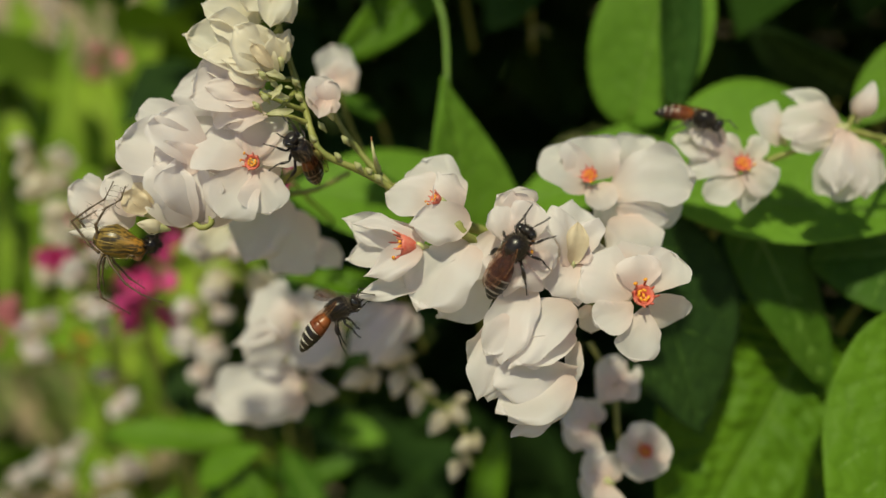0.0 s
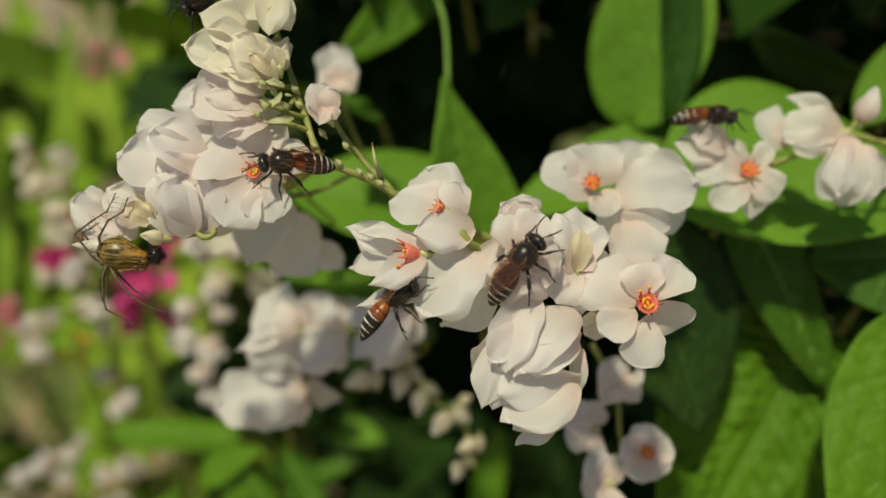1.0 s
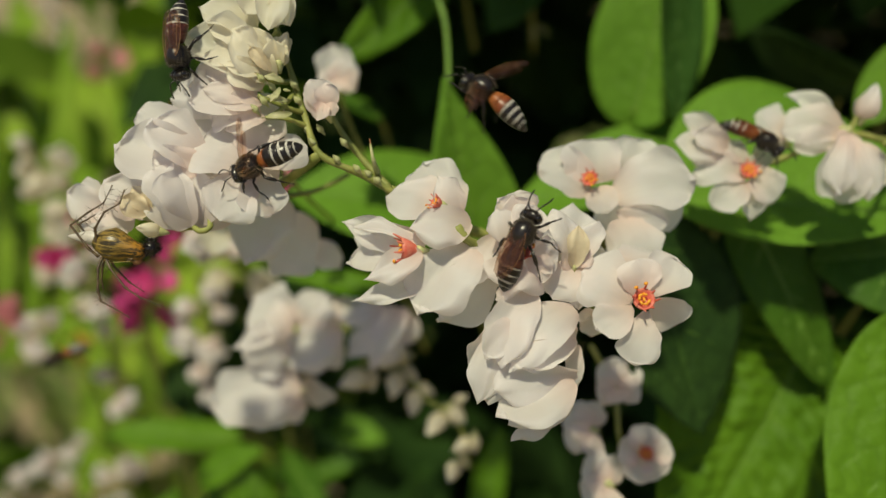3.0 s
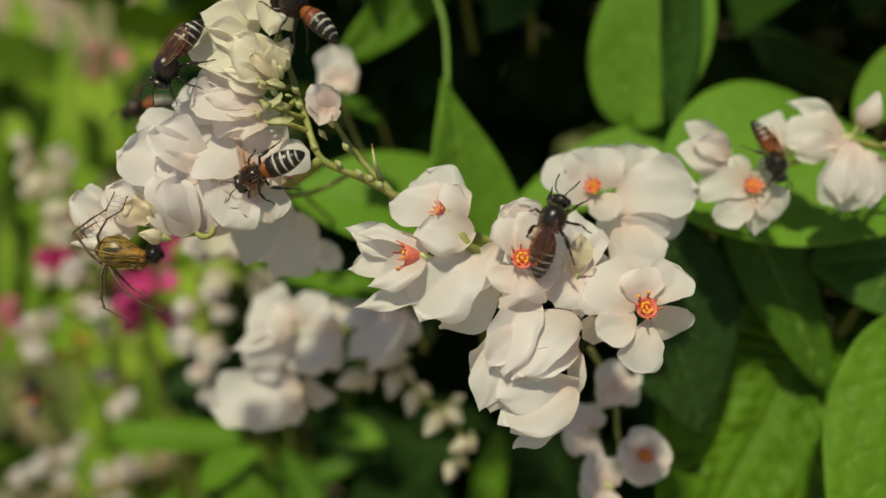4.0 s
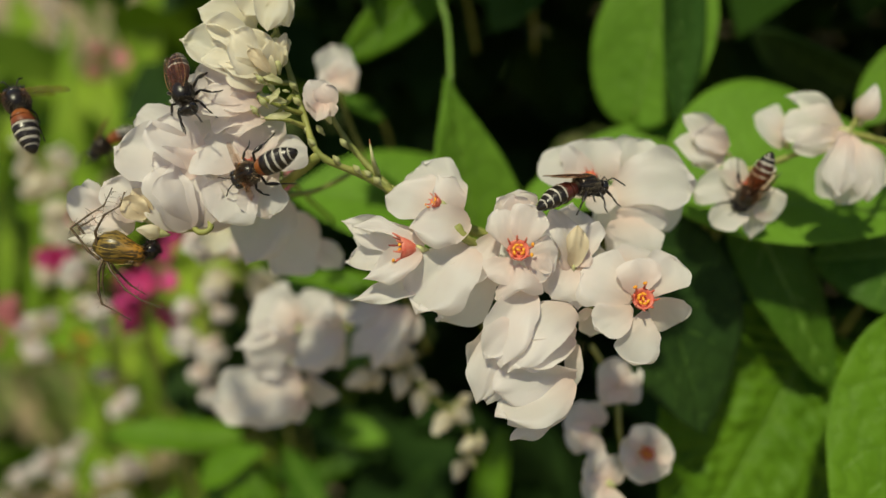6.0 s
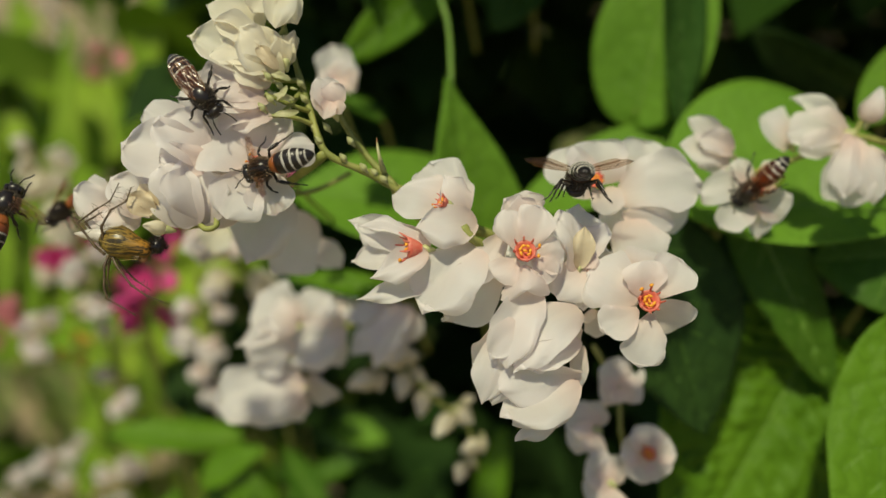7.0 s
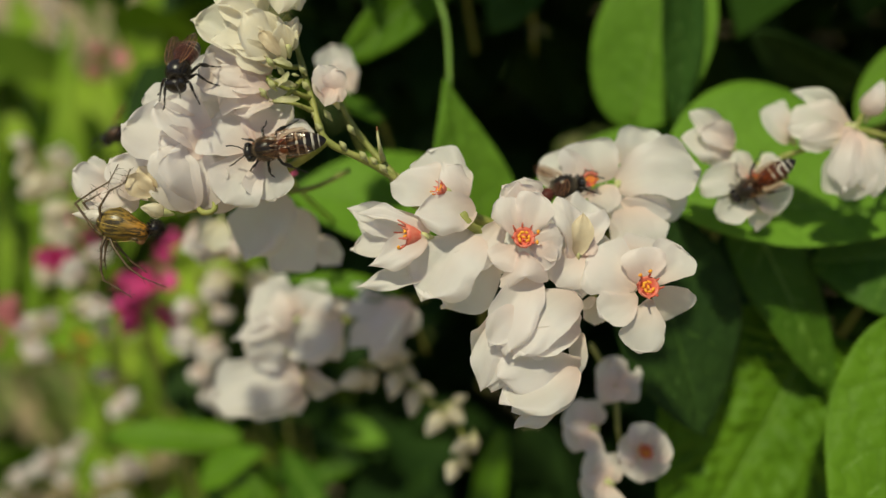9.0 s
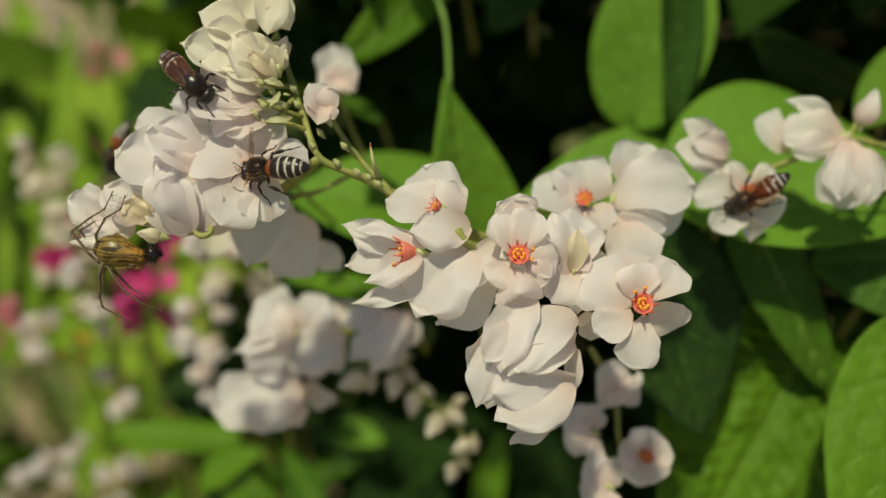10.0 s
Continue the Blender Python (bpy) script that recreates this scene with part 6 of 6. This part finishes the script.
    sway(spray_g, (22.61, 18, -23.96), [(0, -0.23, 0.35, 0), (0.5, -0.17, 0.11, 0), (1, 0.06, 0.11, 0), (1.5, 0.06, 0.11, 0), (2, 0.06, 0.11, 0), (2.5, 0, 0.11, 0), (4, -0.23, -0.29, 0), (4.5, -0.23, -0.23, 0), (5, 0, 0, 0), (5.5, 0, 0, 0), (7, 0.23, 0, 0), (7.5, 0.35, 0, 0), (8, 0.23, 0.17, 0), (8.5, 0, 0.23, 0), (9, -0.17, 0.23, 0), (9.5, -0.23, -0.06, 0), (10, -0.11, -0.35, 0)])
    sway(vine, (0, 30, 0), [(0, -0.21, 0.13, 0), (0.5, -0.21, 0, 0), (1, -0.13, 0, 0), (1.5, 0, 0.08, 0), (2, 0.13, 0.04, 0), (2.5, 0.09, 0.08, 0), (4, -0.17, -0.21, 0), (4.5, -0.13, -0.17, 0), (5, 0, 0, 0), (5.5, 0.17, 0, 0), (7, 0.39, -0.04, 0), (7.5, 0.43, -0.13, 0), (8, 0.39, -0.22, 0), (8.5, 0.3, -0.26, 0), (9, 0.13, -0.26, 0), (9.5, 0.13, -0.26, 0), (10, 0.04, -0.34, 0)])
    rest = dipper.matrix_basis.copy()
    walk(dipper, [(t, Matrix.Translation(Vector((dx, 0, dz)) * MM) @ rest) for t, dx, dz in [(0, -0.73, 2.41), (0.5, -0.44, 2.41), (1, -0.29, 2.19), (1.5, -0.29, 1.6), (2, -0.29, 2.19), (2.5, -0.44, 2.11), (2.7, -0.44, 2.04), (3.8, 0.15, 1.02), (4, 0, 0.87), (4.5, 0, 0.36), (5, 0, 0), (5.5, -0.29, -0.44), (7, -0.15, -0.15), (7.5, -0.44, -0.15), (8, 0, 0.44), (9, -0.29, 0), (10, -0.29, -0.22)]])
    rest = nodder.matrix_basis.copy()
    walk(nodder, [(t, Matrix.Translation(Vector((dx, 0, dz)) * MM) @ rest @ Matrix.Rotation(radians(turn), 4, "X")) for t, dx, dz, turn in [(0, 0, 0, 0), (8.7, 0, 0, 0), (8.9, -0.3, -0.8, 4), (9.1, -0.6, -1.7, 9), (9.5, -0.6, -1.9, 10), (10, -0.6, -1.9, 10)]])
    fly(bee_a, [(0, -14.8, -4, 10.3, 118, 55, 40), (0.5, -14.96, -4, 9.37, 160, 42, 40), (1, -16.7, -5, 8.96, 182, 26, 25), (1.5, -18.56, -5, 9.42, 187, 5, 10), (2, -19.14, -5, 9.08, 192, 5, 20), (2.5, -19.55, -5, 9.48, 197, -15, 20), (2.7, -20.01, -5, 9.08, 200, -18, 20), (3.8, -19.84, -5, 7.62, 203, -20, 10), (4, -19.66, -5, 7.39, 203, -20, 5), (4.5, -19.84, -5, 7.39, 206, -25, 0), (5, -20.13, -5, 7.56, 203, -28, -5), (5.5, -20.42, -5, 7.68, 203, -28, -5), (7, -18.79, -5, 8.2, 193, -25, -5), (7.5, -18.5, -5, 8.96, 195, -28, -5), (8, -18.62, -5, 9.77, 196, -28, -5), (8.5, -18.38, -5, 10.59, 197, -28, -5), (9, -18.27, -5, 10.3, 190, 0, 0), (9.5, -18.62, -5, 9.37, 180, -28, 10), (10, -19.08, -5, 8.2, 181, -30, 10)])
    fly(bee_b, [(0, 7.31, -7, 0.23, 57, 12, -25), (0.5, 8, -7, -0.06, 50, 8, -20), (1, 8.17, -7, -0.62, 50, 8, -25), (1.5, 7.71, -7, 0.28, 63, 5, -30), (2, 7.54, -7, 1.53, 70, 5, -30), (2.5, 7.83, -7, 1.76, 64, 5, -30), (2.7, 7.83, -7, 1.64, 64, 5, -30), (3.8, 10.32, -7, 2.21, 68, 5, -25), (4, 11.06, -7, 3.12, 70, 5, -25), (4.5, 12.98, -6, 5.23, 50, 8, -45), (5, 14.43, -5, 6.22, 36, 3, -74), (5.5, 15.45, -3, 6.38, 4, 0, -78), (6.2, 15.22, -2, 6.94, 12, -45, -75), (6.8, 14.6, -2, 7.2, -72, -74, -160), (7, 14.4, -2, 7.5, -80, -72, -168), (7.2, 16.21, 0, 8.41, 45, -62, -42), (7.4, 17.44, 0, 10.21, 78, -70, -8), (7.6, 18.06, 0, 11.57, 88, -68, 0), (8, 19.06, 2, 14.3, 84, -56, 3), (8.2, 17.75, 3, 14.8, 80, -58, 0), (8.4, 16.2, 4, 13.8, 80, -72, -8), (8.6, 14.6, 4, 13.0, 58, -68, -32), (8.7, 14.19, 4, 11.73, 30, -15, -58), (8.8, 14.32, 4, 10.63, 22, -5, -65), (8.9, 14.13, 4, 8.75, 20, 0, -65), (9, 13.93, 4, 7.26, 20, 0, -65), (9.5, 15.48, 9, 4.18, 25, 0, -60), (10, 15.48, 9, 3.77, 25, 0, -60)])
    fly(bee_c, [(0, -11.11, -2, -6.28, 29, 0, -72), (0.5, -7.79, -2, -6.1, 26, 0, -74), (1, -4.77, -3, -4.71, 32, 0, -74), (1.5, -0.94, -4, -0.88, 37, -5, -68), (2, 2.83, -4, 5.66, 45, 0, -55), (2.25, 5.66, -4, 9.49, 70, -20, -30), (2.5, 8.25, -4, 12.31, 92, -44, -5), (2.7, 8.78, -4, 13.49, 120, -40, 5), (3.2, -1.4, -5, 19.26, 150, -10, 45), (3.8, -12.2, -6, 23.8, 158, -16, 62), (4, -15.3, -6, 24.95, 156, -18, 62), (4.5, -20.91, -6, 25.56, 172, 0, 65), (5, -31.25, -6, 19.76, 163, 5, 60), (5.5, -39.68, -5, 18.09, 142, -30, 40), (5.7, -42, -5, 17.8, 140, -34, 30), (6.3, -45.01, -4, 11.25, 100, -30, 20), (6.8, -45.69, -3, 5.73, 80, -30, 10), (7, -46.05, -3, 4.95, 80, -30, 10), (7.3, -53.92, -3, 2.45, 120, -20, 10), (10, -100.45, -3, 8.41, 120, -20, 10)])
    fly(bee_d, [(0, 32.46, 11, 16.16, -18, 15, -75), (0.5, 32.95, 11, 15.67, -12, 10, -75), (1, 34.14, 11, 16.72, 2, 0, -80), (1.5, 36.66, 11, 13.85, -33, 10, -60), (2, 37.75, 12, 14.92, -14, 5, -75), (2.5, 39.17, 12, 15.69, 0, 0, -80), (2.7, 40.3, 12, 14.85, -14, 5, -75), (3.8, 40.7, 10, 11.01, -55, 10, -60), (4, 40.98, 10, 10.45, -72, 10, -50), (4.5, 40.7, 10, 10.31, -95, 35, -20), (5, 37.5, 10.2, 7.5, -116, -36, 0), (5.5, 37.2, 10.2, 6.2, -108, -36, 0), (7, 37.44, 10.2, 6.94, -133, -36, 0), (7.5, 37.58, 10.2, 6.94, -147, -31, 0), (8, 38.26, 10.2, 7.62, -145, -31, 0), (8.5, 37.58, 10.2, 7.49, -138, -31, 0), (9, 37.44, 10.2, 7.35, -145, -31, 0), (9.5, 37.17, 10.2, 6.6, -144, -31, 0), (10, 36.76, 10.2, 5.77, -146, -31, 0)])
    fly(bee_e, [(0, -24.37, 0, 30.99, -120, 0, 20), (0.5, -25.3, 0, 27.77, -140, 0, 40), (1, -27.04, 1, 27.73, -150, 0, 40), (1.5, -27.8, 2, 27.17, -150, 10, 40), (2, -27.38, -3, 23.92, -110, 0, 30), (2.5, -27.8, -3, 21.65, -85, 0, 25), (2.7, -27.8, -3, 20.64, -80, 0, 25), (3.8, -29.17, -3, 19.62, -122, 0, 20), (4, -29.29, -3, 19.15, -122, 0, 20), (4.5, -28.87, -3, 19.27, -92, 0, 15), (5, -28.99, -4, 16.76, -75, 22, 10), (5.5, -28.6, -4, 16.6, -80, 28, 15), (6.8, -25.0, -4, 15.4, -48, 10, 0), (7, -24.98, -4, 15.8, -50, 6, 0), (7.5, -24.86, -4, 16.38, -52, 0, 0), (8, -24.8, -4, 16.85, -75, 0, 0), (8.5, -25.69, -4, 17.14, -86, 0, 0), (9, -26.9, -6, 18, -90, 42, 10), (9.5, -27.3, -6, 17.75, -96, 54, 10), (10, -26.19, -3, 17.36, -42, 15, 0)])
    fly(bee_f, [(0, -25.08, 45, -51.2, 150, 0, 60), (1.2, -38.38, 45, -43.6, 150, 0, 60), (2, -49.59, 45, -27.93, 200, 0, 60), (2.5, -58.52, 45, -23.65, 215, 0, 70), (2.7, -60.99, 45, -18.9, 212, 0, 70), (3.3, -71.44, 50, -19.64, 180, 0, 60), (3.8, -76.78, 60, -26.4, 100, -10, 30), (4.2, -77.31, 60, -26.4, 100, -10, 30), (4.6, -95.86, 60, -26.4, 140, 0, 40), (10, -178.58, 60, -26.4, 140, 0, 40)])
    fly(bee_g, [(0, -27.88, 20, 8.5, 180, 0, 60), (2.5, -34.77, 20, 14.63, 180, 0, 60), (3.8, -42.46, 22, 19.59, 200, 0, 50), (4.5, -42.62, 22, 18.81, 180, 0, 60), (5.5, -44.42, 22, 19.44, 180, 0, 60), (6.2, -46.87, 18, 10.59, 220, 0, 60), (6.8, -47.65, 12, 5.02, 215, 0, 60), (7, -48, 12, 4.67, 215, 0, 60), (7.3, -44.73, 20, 8.5, 150, 0, 60), (7.8, -35.44, 22, 14.13, 120, 0, 40), (8.6, -40.9, 22, 15.69, 170, 0, 50), (9, -45.2, 22, 15.92, 200, 0, 50), (9.5, -45.2, 22, 13.74, 240, 0, 40), (10, -45.74, 22, 12.57, 250, 0, 40)])
    for side, wing in zip((1, -1), [o for o in bee_b.children if o.name.startswith("wing")]):
        walk(wing, [(t, wing_pose(side, a, b)) for t, a, b in ((0, -6, -5), (4.4, -6, -5), (5.0, -4, 2), (5.7, -2, 2), (6.2, 6, 5), (6.6, 45, 20), (6.8, 58, 28), (7.0, 72, 6), (8.9, 72, 2), (9.4, 14, 12), (10, 14, 12))])
    for side, wing in zip((1, -1), [o for o in bee_a.children if o.name.startswith("wing")]):
        walk(wing, [(t, wing_pose(side, a, b)) for t, a, b in ((0, 2, -4), (2.0, 2, -4), (2.6, 34, 40), (8.7, 34, 40), (9.0, 2, -4), (9.35, 34, 40), (10, 34, 40))])
    for side, wing in zip((1, -1), [o for o in bee_e.children if o.name.startswith("wing")]):
        walk(wing, [(t, wing_pose(side, a, b)) for t, a, b in ((0, -4, -4), (8.7, -4, -4), (9.0, 4, 2), (9.4, 12, 18), (9.7, 4, 4), (10, -4, -4))])
    # the legs of the bee that takes off swing down
    for k, leg in enumerate([o for o in bee_b.children if o.name.startswith("leg")]):
        side, hip = (1 if k < 3 else -1), Vector((0.7 - 0.7 * (k % 3), 0, -0.8)) * MM * 1.08
        walk(leg, [(t, Matrix.Translation(hip) @ Matrix.Rotation(radians(side * out), 4, "X") @ Matrix.Rotation(radians(down), 4, "Y") @ Matrix.Translation(-hip)) for t, out, down in ((0, 0, 0), (6.4, 0, 0), (7.0, 2, -30), (7.4, 6, -48), (8.7, 6, -48), (9.2, 0, 0), (10, 0, 0))])


motions()
